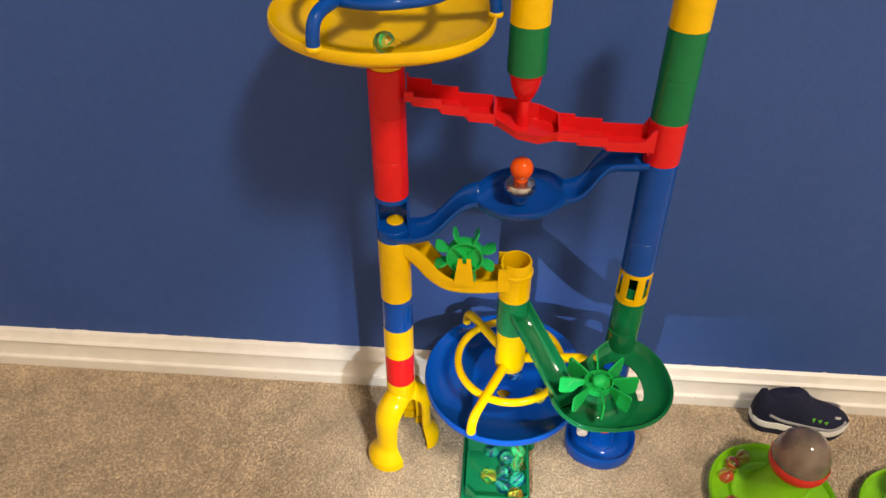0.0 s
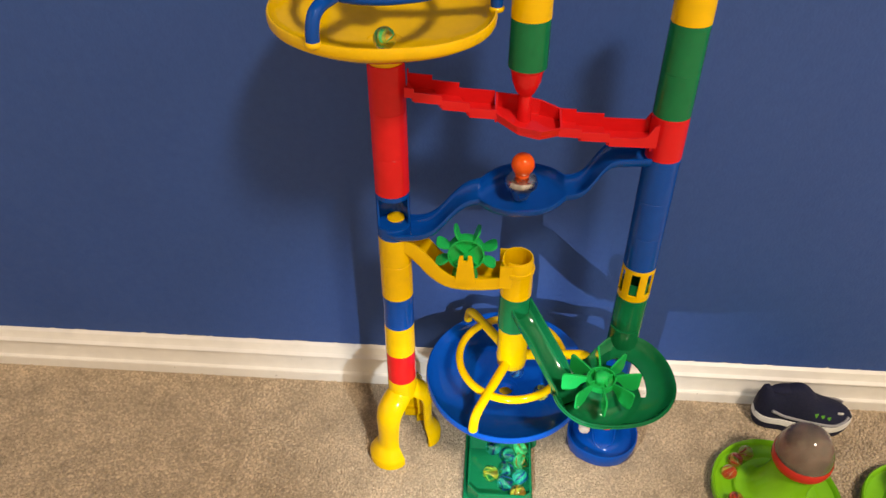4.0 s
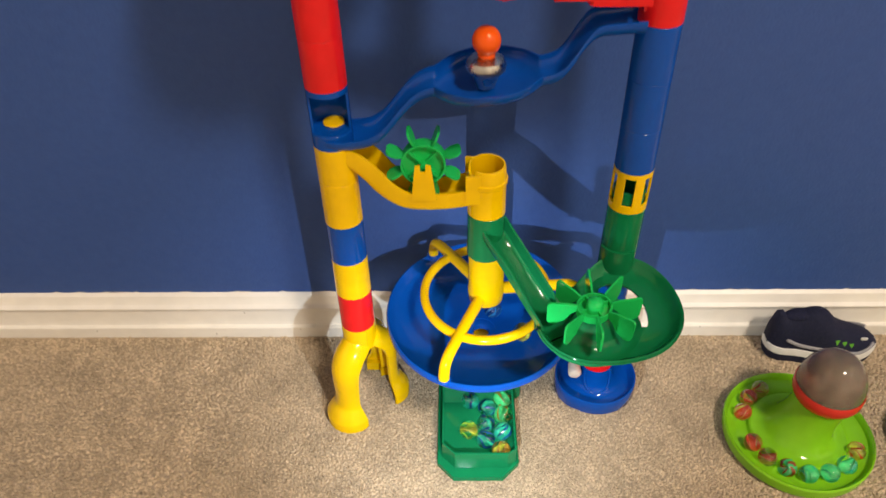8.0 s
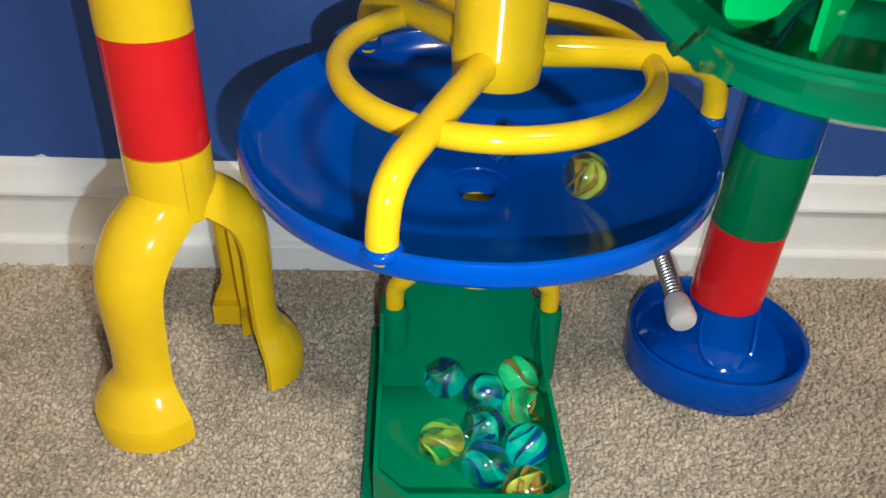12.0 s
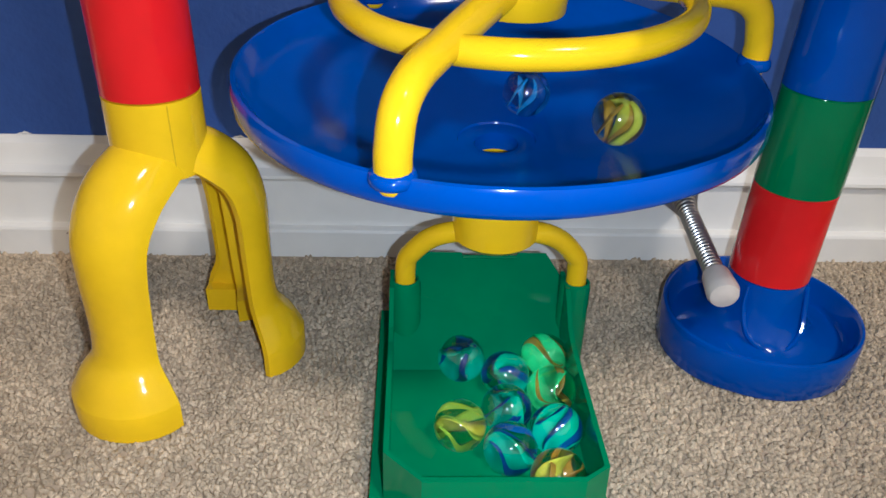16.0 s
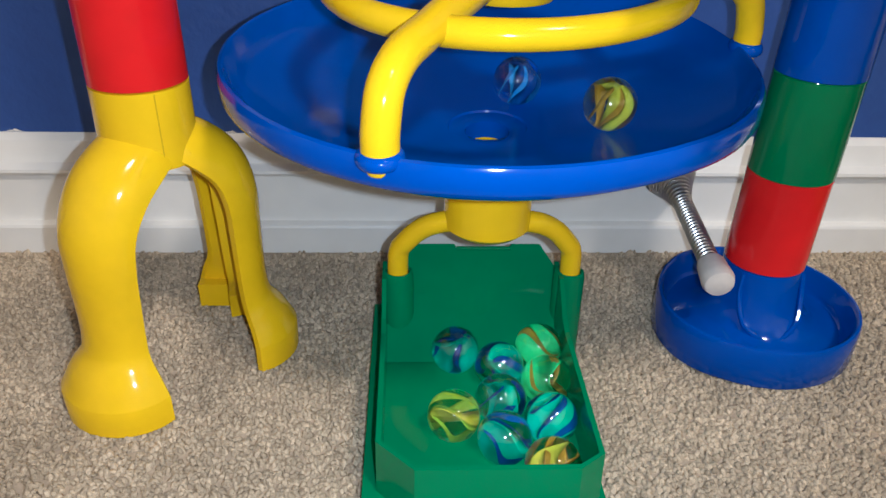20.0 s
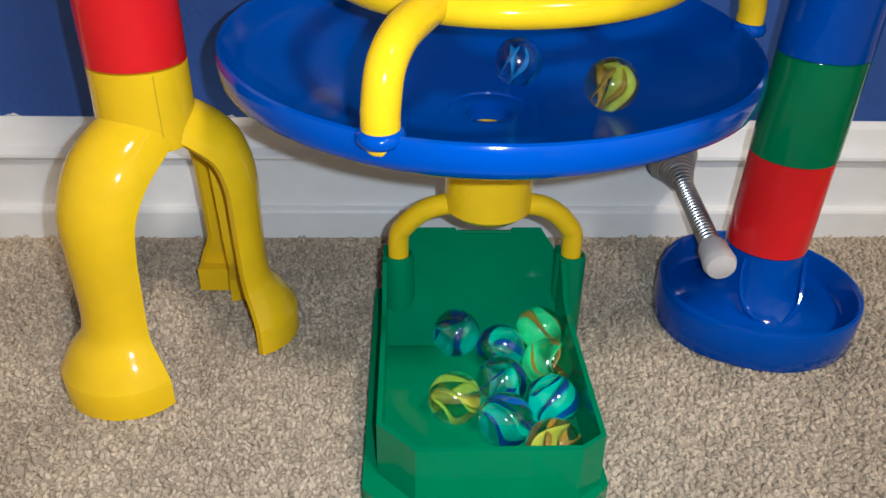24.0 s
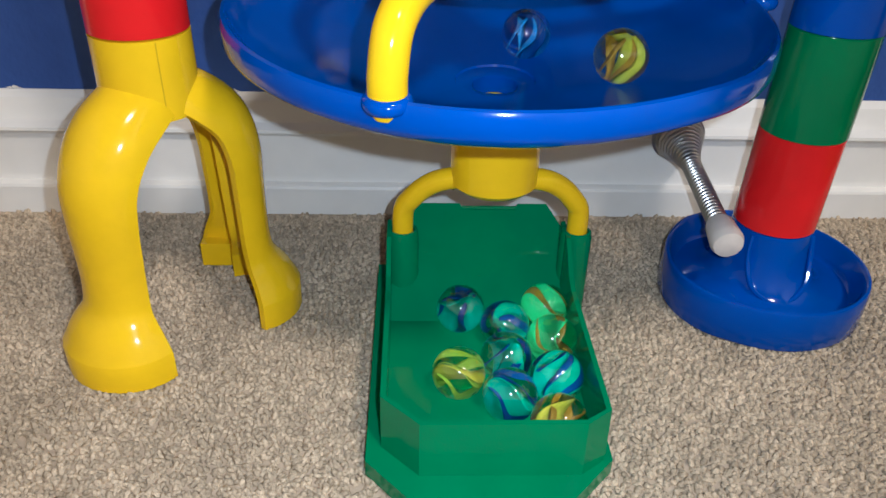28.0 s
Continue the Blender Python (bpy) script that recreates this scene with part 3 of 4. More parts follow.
bm = wall_run([(T0, 0.4620, H1), (T0, 0.4500, H1), (T0, 0.4455, 0.0315), (T0, 0.4390, 0.0258), (T0, 0.4330, 0.0240), (T0, 0.3825, H0), (0.0415, TF, H0), (0.0875, TF, H0), (T1, 0.3770, H0), (T1, 0.4330, 0.0240), (T1, 0.4390, 0.0258), (T1, 0.4455, 0.0315), (T1, 0.4500, H1), (T1, 0.4620, H1)], 0.0016, bmesh.new())
for v in bm.verts:   # the front leans back a little
    if v.co.z < 0.006 and v.co.y < 0.40:
        v.co.y -= 0.0016
rpart("tray_wall", bevelled(bm, 0.0004, 1, 50), SATIN, "low green tray wall with chamfered corners", 14)
bm = bmesh.new()
ramp = [(0.0308, 0.4400, 0.0062), (0.0952, 0.4400, 0.0062), (0.0952, 0.4580, 0.0202), (0.0950, 0.4690, 0.0288), (0.0900, 0.4755, 0.0345), (0.0792, 0.4755, 0.0345), (0.0780, 0.4738, 0.0330), (0.0585, 0.4738, 0.0330), (0.0572, 0.4755, 0.0345), (0.0490, 0.4755, 0.0345), (0.0400, 0.4755, 0.0345), (0.0318, 0.4680, 0.0280)]
top = [bm.verts.new(v) for v in ramp]
low = [bm.verts.new((x, y + 0.0022, z - 0.0012)) for x, y, z in ramp]
bm.faces.new(top), bm.faces.new(low[::-1])
for k in range(len(ramp)):
    bm.faces.new((top[k], low[k], low[(k + 1) % len(ramp)], top[(k + 1) % len(ramp)]))
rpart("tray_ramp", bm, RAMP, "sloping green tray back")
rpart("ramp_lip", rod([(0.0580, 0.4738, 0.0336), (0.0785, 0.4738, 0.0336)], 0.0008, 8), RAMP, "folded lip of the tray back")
for sgn in (-1, 1):
    cx = MX + sgn * 0.0310
    bm = lathe([(0, 0.0), (0.0060, 0.0), (0.0056, 0.0330), (0.0052, 0.0347), (0.0044, 0.0352), (0.0039, 0.0345), (0.0039, 0.0300), (0, 0.0300)], cx, MY + 0.0035, 28)
    rpart("tray_post", bm, SATIN, "green socket post")

# middle column: green section with the long chute, yellow cup above
rpart("chute_tube", tube_bm(MX, MY, 0.181, 0.2165), GREEN, "green tube at the head of the chute")
sec = [(-0.0115, 0.0088), (-0.0112, 0.0), (-0.009, -0.0026), (0.0, -0.0034), (0.009, -0.0026), (0.0112, 0.0), (0.0115, 0.0060), (0.0098, 0.0060), (0.0094, 0.0006), (0.0075, -0.0008), (0, -0.0014), (-0.0075, -0.0008), (-0.0094, 0.0006), (-0.0098, 0.0088)]
pts = spline([(MX + 0.0020, MY - 0.0020, 0.2050), (0.0805, 0.4345, 0.1950), (0.0938, 0.4215, 0.1805), (0.1062, 0.4075, 0.1670), (0.1155, 0.3940, 0.1612), (0.1225, 0.3790, 0.1602)], 8)
bm = channel(pts, sec, [0.98 + 0.14 * i / len(pts) for i in range(len(pts))])
bm.verts.ensure_lookup_table()
for i, v in enumerate(bm.verts):   # the back wall runs out into the bowl
    u, h = sec[i % len(sec)]
    if u < 0 and h > 0.001:
        v.co.z -= (h + 0.0004) * max(0.0, min(1.0, (i / len(bm.verts) - 0.55) / 0.3))
    if u > 0 and h > 0.001:
        v.co.z -= (h + 0.0030) * max(0.0, min(1.0, (i / len(bm.verts) - 0.80) / 0.2))
rpart("long_chute", bm, GREEN, "steep open green chute")

# spinner bowl with the channel round to the right tower, one moulding with a gap
HX, HY = 0.1460, 0.3860
EDGE = [(0, 0.0670), (20, 0.0710), (40, 0.0765), (58, 0.0790), (72, 0.0720), (88, 0.0520), (105, 0.0430), (127, 0.0440), (150, 0.0440), (180, 0.0425), (225, 0.0425), (270, 0.0430), (300, 0.0470), (330, 0.0570), (360, 0.0670)]


def edge_r(deg):
    deg %= 360
    for (a, ra), (b, rb) in zip(EDGE, EDGE[1:]):
        if a <= deg <= b:
            f = (deg - a) / (b - a)
            return ra + (rb - ra) * f
    return EDGE[-1][1]


bm = bmesh.new()
N = 120
mid = bm.verts.new((HX, HY, 0.1700))
table = []
for k in range(N):
    deg = 360 * k / N
    ro = sum(edge_r(deg + e) for e in (-9, -6, -3, 0, 3, 6, 9)) / 7 - 0.0015
    gap = max(0.0, min(1.0, (ro - 0.058) / 0.006)) if deg < 180 or deg > 300 else 0.0
    ra = 0.0370 + 0.002 * gap
    rb = ra + 0.001 + (max(0.0, ro - 0.0225 - ra) if gap else 0.0)
    low = max(0.0, min(1.0, (deg - 78) / 22)) * max(0.0, min(1.0, (192 - deg) / 14))
    tall = 1 - 0.62 * low
    rows = [(0.0080, 0.1698), (0.0125, 0.1670), (0.0160, 0.1618), (0.0186, 0.1560), (0.0260, 0.1512), (0.0320, 0.1522), (ra - 0.002, 0.1538 + 0.002 * gap), (rb - 0.002, 0.1540 + 0.002 * gap), (max(ro - 0.0095, rb - 0.0012), 0.1550), (ro - 0.0048, 0.1580), (ro - 0.0015, 0.1618), (ro, 0.1641), (ro + 0.0010, 0.1646), (ro + 0.0014, 0.1632)]
    rows = [(r, z if i < 8 else 0.1505 + (z - 0.1505) * tall) for i, (r, z) in enumerate(rows)]
    pts = [[bm.verts.new((HX + (r + (0.0012 if under and i > 7 else 0)) * math.cos(radians(deg)), HY + (r + (0.0012 if under and i > 7 else 0)) * math.sin(radians(deg)), z + 0.0055 - 0.0014 * under)) for i, (r, z) in enumerate(rows)] for under in (0, 1)]
    table.append((pts, rb - ra > 0.0035))
mid.co.z += 0.0055
deep = bm.verts.new((HX, HY, mid.co.z - 0.0014))
for k in range(N):
    (a, ga), (b, gb) = table[k], table[(k + 1) % N]
    bm.faces.new((mid, a[0][0], b[0][0])), bm.faces.new((deep, b[1][0], a[1][0]))
    for i in range(len(a[0]) - 1):
        if i == 6 and ga and gb:
            for e in (6, 7):
                bm.faces.new((a[0][e], b[0][e], b[1][e], a[1][e]))
            continue
        for side in (0, 1):
            bm.faces.new((a[side][i], a[side][i + 1], b[side][i + 1], b[side][i]))
    bm.faces.new((a[0][-1], b[0][-1], b[1][-1], a[1][-1]))
rpart("spinner_bowl", bm, GREEN, "round green bowl with a curved side channel", 50)


arc = [radians(196 + 112 * k / 20) for k in range(21)]
bm = prism([(RX + (R + 0.0017) * math.cos(a), RY + (R + 0.0017) * math.sin(a)) for a in arc] + [(RX + (R - 0.0002) * math.cos(a), RY + (R - 0.0002) * math.sin(a)) for a in reversed(arc)], 0.1600, 0.1815)
rpart("channel_collar", bevelled(bm, 0.0004, 1, 50), GREEN, "green collar where the channel meets the tower")


# paddle wheels
def wheel(cx, cy, cz, r_tip, r_ring, width, turn, count, upright, label):
    ob = rpart("paddle_wheel", rod([(0, 0, -0.0012), (0, 0, 0.0012)], 0.001, 6), WHEEL, label)
    m = Matrix.Translation((cx, cy, cz)) @ (Matrix.Rotation(radians(90), 4, "X") if upright else Matrix.Identity(4)) @ Matrix.Rotation(radians(turn), 4, "Z")
    old = ob.data
    if upright:
        shape = [(0, width * 0.5), (0.0026, width * 0.5), (0.0026, -width * 0.5), (0, -width * 0.5)]
    else:
        shape = [(0.0064 * math.cos(t), 0.0006 + 0.0050 * math.sin(t) ** 0.8) for t in [radians(90 - 11.25 * q) for q in range(8)]] + [(0.0064, 0.0006), (0.0070, -0.0030), (0.0118, -0.0034), (0.0120, -0.0046), (0.0070, -0.0060), (0, -0.0060)]
        shape[0] = (0.0, 0.0056)
    bm = lathe(shape, 0, 0, 28)
    bm.transform(m)
    settle(bm)
    me = bpy.data.meshes.new("paddle_wheel")
    bm.to_mesh(me), bm.free()
    me.materials.append(WHEEL)
    me.polygons.foreach_set("use_smooth", [True] * len(me.polygons))
    me.set_sharp_from_angle(angle=radians(40))
    ob.data = me
    bpy.data.meshes.remove(old)
    half = width * (0.32 if upright else 0.17)
    lift = 0.0 if upright else -0.0030
    bm = lathe([(r_ring - 0.0014, lift - half), (r_ring, lift - half), (r_ring, lift + half), (r_ring - 0.0014, lift + half)], 0, 0, 40, closed=True)
    bm.transform(m)
    sub("wheel_ring", bm, WHEEL, ob)
    if upright:
        bm = lathe([(0, 0.0006), (r_ring - 0.0010, 0.0006), (r_ring - 0.0010, -0.0006), (0, -0.0006)], 0, 0, 40)
        bm.transform(m)
        sub("web", bm, WHEEL, ob, "thin disc inside the wheel")
    for k in range(4):
        bm = box(0.002, r_ring - 0.0008, -0.0007, 0.0007, lift - half * 0.8, lift + half * 0.8)
        bm.transform(m @ Matrix.Rotation(radians(90 * k + 22.5), 4, "Z"))
        sub("spoke", bm, WHEEL, ob)
    for k in range(count):
        r0, hw = r_ring - 0.0006, width * 0.5
        if upright:
            rr = [(r_tip - 0.0045 + 0.0045 * math.cos(t), s * (hw - 0.0045) + 0.0045 * math.sin(t)) for s, t0 in ((-1, -90), (1, 0)) for t in [radians(t0 + 22.5 * q) for q in range(5)]]
            out = [(r0, -hw * 0.55), (r0 + 0.005, -hw * 0.95)] + rr + [(r0 + 0.005, hw * 0.95), (r0, hw * 0.55)]
        else:
            low = [(r_tip - 0.0058 + 0.0055 * math.cos(t), -0.0090 + 0.0055 * math.sin(t)) for t in [radians(-110 + 20 * q) for q in range(6)]]
            high = [(r_tip - 0.0030 + 0.0030 * math.cos(t), 0.0022 + 0.0030 * math.sin(t)) for t in [radians(22.5 * q) for q in range(5)]]
            out = [(r0, -0.0035), (r0 + 0.0045, -0.0060), (r0 + 0.0085, -0.0115)] + low + high + [(r0 + 0.006, 0.0030), (r0, 0.0012)]
        bm = bmesh.new()
        a = [bm.verts.new((x, -0.0008, z)) for x, z in out]
        b = [bm.verts.new((x, 0.0008, z)) for x, z in out]
        bm.faces.new(a), bm.faces.new(b[::-1])
        for i in range(len(out)):
            j = (i + 1) % len(out)
            bm.faces.new((a[i], b[i], b[j], a[j]))
        bm.transform(m @ Matrix.Rotation(2 * math.pi * k / count, 4, "Z"))
        sub("paddle", bm, WHEEL, ob)
    return ob


wheel(HX - 0.001, HY, 0.1818, 0.0350, 0.0132, 0.0165, 1, 8, False, "bright green flat-lying paddle wheel")
wheel(0.0205, MY, 0.2590, 0.0290, 0.0165, 0.0150, 21, 8, True, "green upright paddle wheel on a yellow fork")

# yellow cup and the curved chute with the upright wheel
bm = lathe([(R - T, 0.217), (R, 0.2168), (R, 0.2420), (R + 0.0009, 0.2430), (R + 0.0009, 0.2460), (R - 0.0002, 0.2468), (R - 0.0008, 0.2556), (R - 0.0014, 0.2570), (R - T - 0.0010, 0.2570), (R - T - 0.0004, 0.2300)], MX, MY, 44, closed=True)
for v in bm.verts:
    a = math.degrees(math.atan2(v.co.y - MY, v.co.x - MX)) % 360
    if v.co.z > 0.2515 and 172 < a < 226:
        v.co.z = 0.2515
CUP = rpart("cup_tube", bm, YELLOW, "yellow cup-shaped tube top")
for sy in (-1, 1):
    sub("cup_inlet", bevelled(box(MX - 0.0160, MX - 0.0050, MY + sy * 0.0127 - 0.0010, MY + sy * 0.0127 + 0.0010, 0.2310, 0.2545), 0.0007), YELLOW, CUP, "flat side wall of the cup's inlet")
pts = spline([(left_x(0.27) + 0.0040, MY, 0.2690), (-0.0285, MY, 0.2635), (-0.0190, MY, 0.2545), (-0.0085, MY, 0.2415), (0.0060, MY, 0.2312), (0.0240, MY, 0.2282), (0.0420, MY, 0.2292), (0.0590, MY, 0.2325)], 12)
gut = u_section(0.0122, 0.0105, 0.0016, 12)
rpart("wheel_chute", channel(pts, gut, [0.90 + 0.10 * min(1, i / 20) for i in range(len(pts))], flat_side=(0, -1, 0)), YELLOW, "curved yellow chute under the wheel")
for sy in (-1, 1):
    y0 = MY + sy * 0.0128
    bm = bmesh.new()
    out = [(0.0112, 0.2350), (0.0298, 0.2350), (0.0262, 0.2640), (0.0225, 0.2645), (0.0222, 0.2590), (0.0188, 0.2590), (0.0185, 0.2645), (0.0148, 0.2640)]
    a = [bm.verts.new((x, y0 - 0.0011, z)) for x, z in out]
    b = [bm.verts.new((x, y0 + 0.0011, z)) for x, z in out]
    bm.faces.new(a), bm.faces.new(b[::-1])
    for i in range(len(out)):
        j = (i + 1) % len(out)
        bm.faces.new((a[i], b[i], b[j], a[j]))
    rpart("wheel_fork", bm, YELLOW, "yellow forked wheel holder")

# blue wavy trough with a round pan and an orange knob, one moulding
PX = 0.0655
RIM = [(-0.060, 0.2852), (-0.030, 0.2850), (-0.018, 0.2862), (-0.008, 0.2912), (0.000, 0.3000), (0.008, 0.3100), (0.016, 0.3182), (0.024, 0.3228), (0.034, 0.3245), (0.048, 0.3262), (0.0655, 0.3276), (0.083, 0.3285), (0.094, 0.3298), (0.104, 0.3306), (0.111, 0.3325), (0.1165, 0.3370), (0.122, 0.3470), (0.1275, 0.3570), (0.134, 0.3630), (0.164, 0.3645)]


def rim_z(x):
    for (a, za), (b, zb) in zip(RIM, RIM[1:]):
        if a <= x <= b:
            f = (x - a) / (b - a)
            return za + (zb - za) * f * f * (3 - 2 * f) if abs(zb - za) < 0.004 else za + (zb - za) * f
    return RIM[-1][1]


bm = bmesh.new()
rings = []
lx = left_x(0.29) + 0.0045   # rounded end in front of the tower
for k in range(121):
    x = lx - 0.0166 + (0.1625 - lx + 0.0166) * k / 120
    pan = math.sqrt(max(0.0, 0.0356 ** 2 - (x - PX) ** 2))
    bowl_end = math.sqrt(max(1e-7, 0.0168 ** 2 - (x - lx) ** 2)) if x < lx else 0.0168 - 0.0014 * min(1, (x - lx) / 0.02)
    w = bowl_end if x < lx else (max(bowl_end, 0.0150) ** 3 + pan ** 3) ** (1 / 3)
    w = max(w, 0.001)
    zr = sum(rim_z(min(max(x + e, lx - 0.0166), 0.1635)) for e in (-0.004, -0.002, 0, 0.002, 0.004)) / 5
    deep = 0.0105 + 0.0035 * min(1.0, pan / 0.03)
    if x < lx:
        deep *= max(0.15, w / 0.0168)
    tk = min(0.0021, w * 0.4)
    outer, inner = [], []
    for i in range(15):
        a = math.pi + math.pi * i / 14
        c, sn = math.cos(a), math.sin(a)
        shape = math.copysign(abs(c) ** 0.8, c)
        outer.append((x, MY + w * shape, zr + deep * sn))
        inner.append((x, MY + (w - tk) * shape, zr + (deep - 0.0015) * sn))
    ring = [(x, MY - w, zr + 0.0006)] + outer + [(x, MY + w, zr + 0.0006), (x, MY + w - tk, zr + 0.0006)] + inner[::-1] + [(x, MY - w + tk, zr + 0.0006)]
    rings.append([bm.verts.new(v) for v in ring])
for a, b in zip(rings, rings[1:]):
    for k in range(len(a)):
        bm.faces.new((a[k], a[(k + 1) % len(a)], b[(k + 1) % len(a)], b[k]))
bm.faces.new(rings[0][::-1]), bm.faces.new(rings[-1])
rpart("wavy_trough", bm, BLUE, "wavy glossy blue trough with a round pan", 40)
rpart("metal_bell", lathe([(0.0, 0.3388), (0.006, 0.3388), (0.0118, 0.3362), (0.0136, 0.3325), (0.0132, 0.3295), (0.0100, 0.3280), (0.0060, 0.3170), (0, 0.3150)], PX - 0.001, MY, 32), CHROME, "shiny metal bell")
knob = rpart("knob_stem", lathe([(0, 0.3340), (0.0074, 0.3340), (0.0062, 0.3378), (0.0056, 0.3415), (0, 0.3420)], PX - 0.001, MY, 24), ORANGE, "orange knob stem")
bm = bmesh.new()
bmesh.ops.create_uvsphere(bm, u_segments=28, v_segments=18, radius=0.0096, matrix=Matrix.Translation((PX - 0.001, MY, 0.3484)))
sub("knob_ball", bm, ORANGE, knob, "round orange knob")

# red stepped chute with a central basin
YF, YB = 0.4395, 0.4625


def slab(corners, low, high, bm):
    """A sheet over four plan corners (x, y, z) from low to high about z."""
    a = [bm.verts.new((x, y, z + low)) for x, y, z in corners]
    b = [bm.verts.new((x, y, z + high)) for x, y, z in corners]
    for k in range(4):
        bm.faces.new((a[k], a[(k + 1) % 4], b[(k + 1) % 4], b[k]))
    bm.faces.new(a[::-1]), bm.faces.new(b)


def step_bm(x0, x1, floor, skew0, skew1):
    t, fall = 0.0015, 0.0005
    bm = bmesh.new()
    za, zb = floor + fall / 2, floor - fall / 2
    slab([(x0, YF, za), (x1, YF, zb), (x1 - skew1, YB, zb), (x0 - skew0, YB, za)], -0.0014, 0.0, bm)
    slab([(x0, YF - 0.0001, za), (x1, YF - 0.0001, zb), (x1, YF + t, zb), (x0, YF + t, za)], -0.0016, 0.0056, bm)
    slab([(x0 - skew0, YB - t, za), (x1 - skew1, YB - t, zb), (x1 - skew1, YB + 0.0001, zb), (x0 - skew0, YB + 0.0001, za)], -0.0016, 0.0104, bm)
    slab([(x1 - t, YF + t, zb), (x1, YF + t, zb), (x1 - skew1, YB - t, zb), (x1 - skew1 - t, YB - t, zb)], -0.0048, -0.0012, bm)
    return bevelled(bm, 0.0003, 1, 50)


for x0, x1, floor, s0, s1 in ((-0.0290, -0.0215, 0.4075, 0.0, 0.006), (-0.0215, -0.0005, 0.4040, 0.006, 0.009), (-0.0005, 0.0203, 0.3997, 0.009, 0.009), (0.0203, 0.0412, 0.3952, 0.009, 0.002),
                               (0.0890, 0.1062, 0.3822, 0.0, 0.003), (0.1062, 0.1280, 0.3793, 0.003, 0.003), (0.1280, 0.1610, 0.3756, 0.003, 0.0)):
    rpart("chute_step", step_bm(x0, x1, floor, s0, s1), RED, "red chute step", 30)
fin = [(0.1480, 0.3742), (0.1640, 0.3738), (0.1640, 0.3930), (0.1605, 0.3912), (0.1582, 0.3870), (0.1560, 0.3836), (0.1525, 0.3820), (0.1480, 0.3816)]
for y in (YF - 0.0003, YB - 0.0013):
    bm = bmesh.new()
    near = [bm.verts.new((x, y, z)) for x, z in fin]
    far = [bm.verts.new((x, y + 0.0017, z)) for x, z in fin]
    bm.faces.new(near), bm.faces.new(far[::-1])
    for k in range(len(fin)):
        bm.faces.new((near[k], far[k], far[(k + 1) % len(fin)], near[(k + 1) % len(fin)]))
    rpart("chute_fin", bevelled(bm, 0.0003, 1, 50), RED, "curved red fin where the chute meets the tower")
bm = bmesh.new()
hexa = [(0.0395, 0.4395), (0.0560, 0.4310), (0.0760, 0.4310), (0.0915, 0.4395), (0.0915, 0.4625), (0.0760, 0.4710), (0.0560, 0.4710), (0.0395, 0.4625)]
inner = [(0.066 + (x - 0.066) * 0.93, 0.451 + (y - 0.451) * 0.91) for x, y in hexa]
tops = [0.3990, 0.3925, 0.3888, 0.3880, 0.3925, 0.3950, 0.3990, 0.4045]
foot = [(0.066 + (x - 0.066) * (0.96 if abs(y - 0.451) < 0.013 else 0.80), 0.451 + (y - 0.451) * 0.86) for x, y in hexa]
rows = [[bm.verts.new((x, y, 0.3808 + 0.42 * max(0.0, 0.066 - x))) for x, y in foot], [bm.verts.new((x, y, h)) for (x, y), h in zip(hexa, tops)], [bm.verts.new((x, y, h)) for (x, y), h in zip(inner, tops)], [bm.verts.new((x, y, 0.3832 + 0.42 * max(0.0, 0.064 - x))) for x, y in inner]]
for a, b in zip(rows, rows[1:]):
    for k in range(8):
        bm.faces.new((a[k], a[(k + 1) % 8], b[(k + 1) % 8], b[k]))
bm.faces.new(rows[0][::-1]), bm.faces.new(rows[-1])
rpart("basin", bm, RED, "red eight-sided catch basin", 25)

# hanging column over the basin
rpart("nozzle", lathe([(0.0, 0.3855), (0.0058, 0.3855), (0.0052, 0.3950), (0.0050, 0.4080), (0.0080, 0.4120), (0.0112, 0.4200), (0.0124, 0.4280), (0.0134, 0.4290), (0.0134, 0.4305), (0.0110, 0.4310), (0, 0.4310)], MX - 0.0050, MY, 40), RED, "red funnel nozzle")
rpart("tube_section", tube_bm(MX - 0.0050, MY, 0.4305, 0.4660), GREEN, "green tube")
rpart("tube_section", tube_bm(MX - 0.0050, MY, 0.4660, 0.5020), YELLOW, "yellow tube")


# ---- door stop on the baseboard ----
stop = thing("door_stop", "steel spring door stop with white rubber tip on the baseboard", "door stop", (0.1562, FACE, 0.0395))
S0, S1 = Vector((0.1562, FACE, 0.0395)), Vector((0.1532, 0.4550, 0.0312))
inv = Matrix.Translation(-S0)
axis = (S1 - S0)
L = axis.length
d = axis.normalized()
e1 = d.orthogonal().normalized()
e2 = d.cross(e1)
coil = []
turns, per = 33, 14
for k in range(turns * per + 1):
    f = k / (turns * per)
    rr = 0.0034 + 0.0072 * max(0.0, 1 - f / 0.34) ** 1.3
    a = 2 * math.pi * k / per
    coil.append(S0 + d * (0.002 + f * (L * 0.86)) + rr * (math.cos(a) * e1 + math.sin(a) * e2))
part("spring", rod(coil, 0.00074, 8), STEEL, stop, "tapered coil spring").matrix_parent_inverse = inv
q = d.to_track_quat("Z", "Y").to_matrix().to_4x4()
bm = lathe([(0, 0), (0.0048, 0.0), (0.0053, 0.0012), (0.0059, 0.0085), (0.0061, 0.0108), (0.0053, 0.0130), (0.0028, 0.0139), (0, 0.0140)], 0, 0, 28)
bm.transform(Matrix.Translation(S0 + d * (L * 0.86)) @ q)
part("rubber_tip", bm, RUBBER, stop, "white rubber tip").matrix_parent_inverse = inv
bm = lathe([(0, 0), (0.0115, 0), (0.0115, 0.0012), (0, 0.0016)], 0, 0, 28)
bm.transform(Matrix.Translation(S0) @ q)
part("mounting_plate", bm, STEEL, stop).matrix_parent_inverse = inv


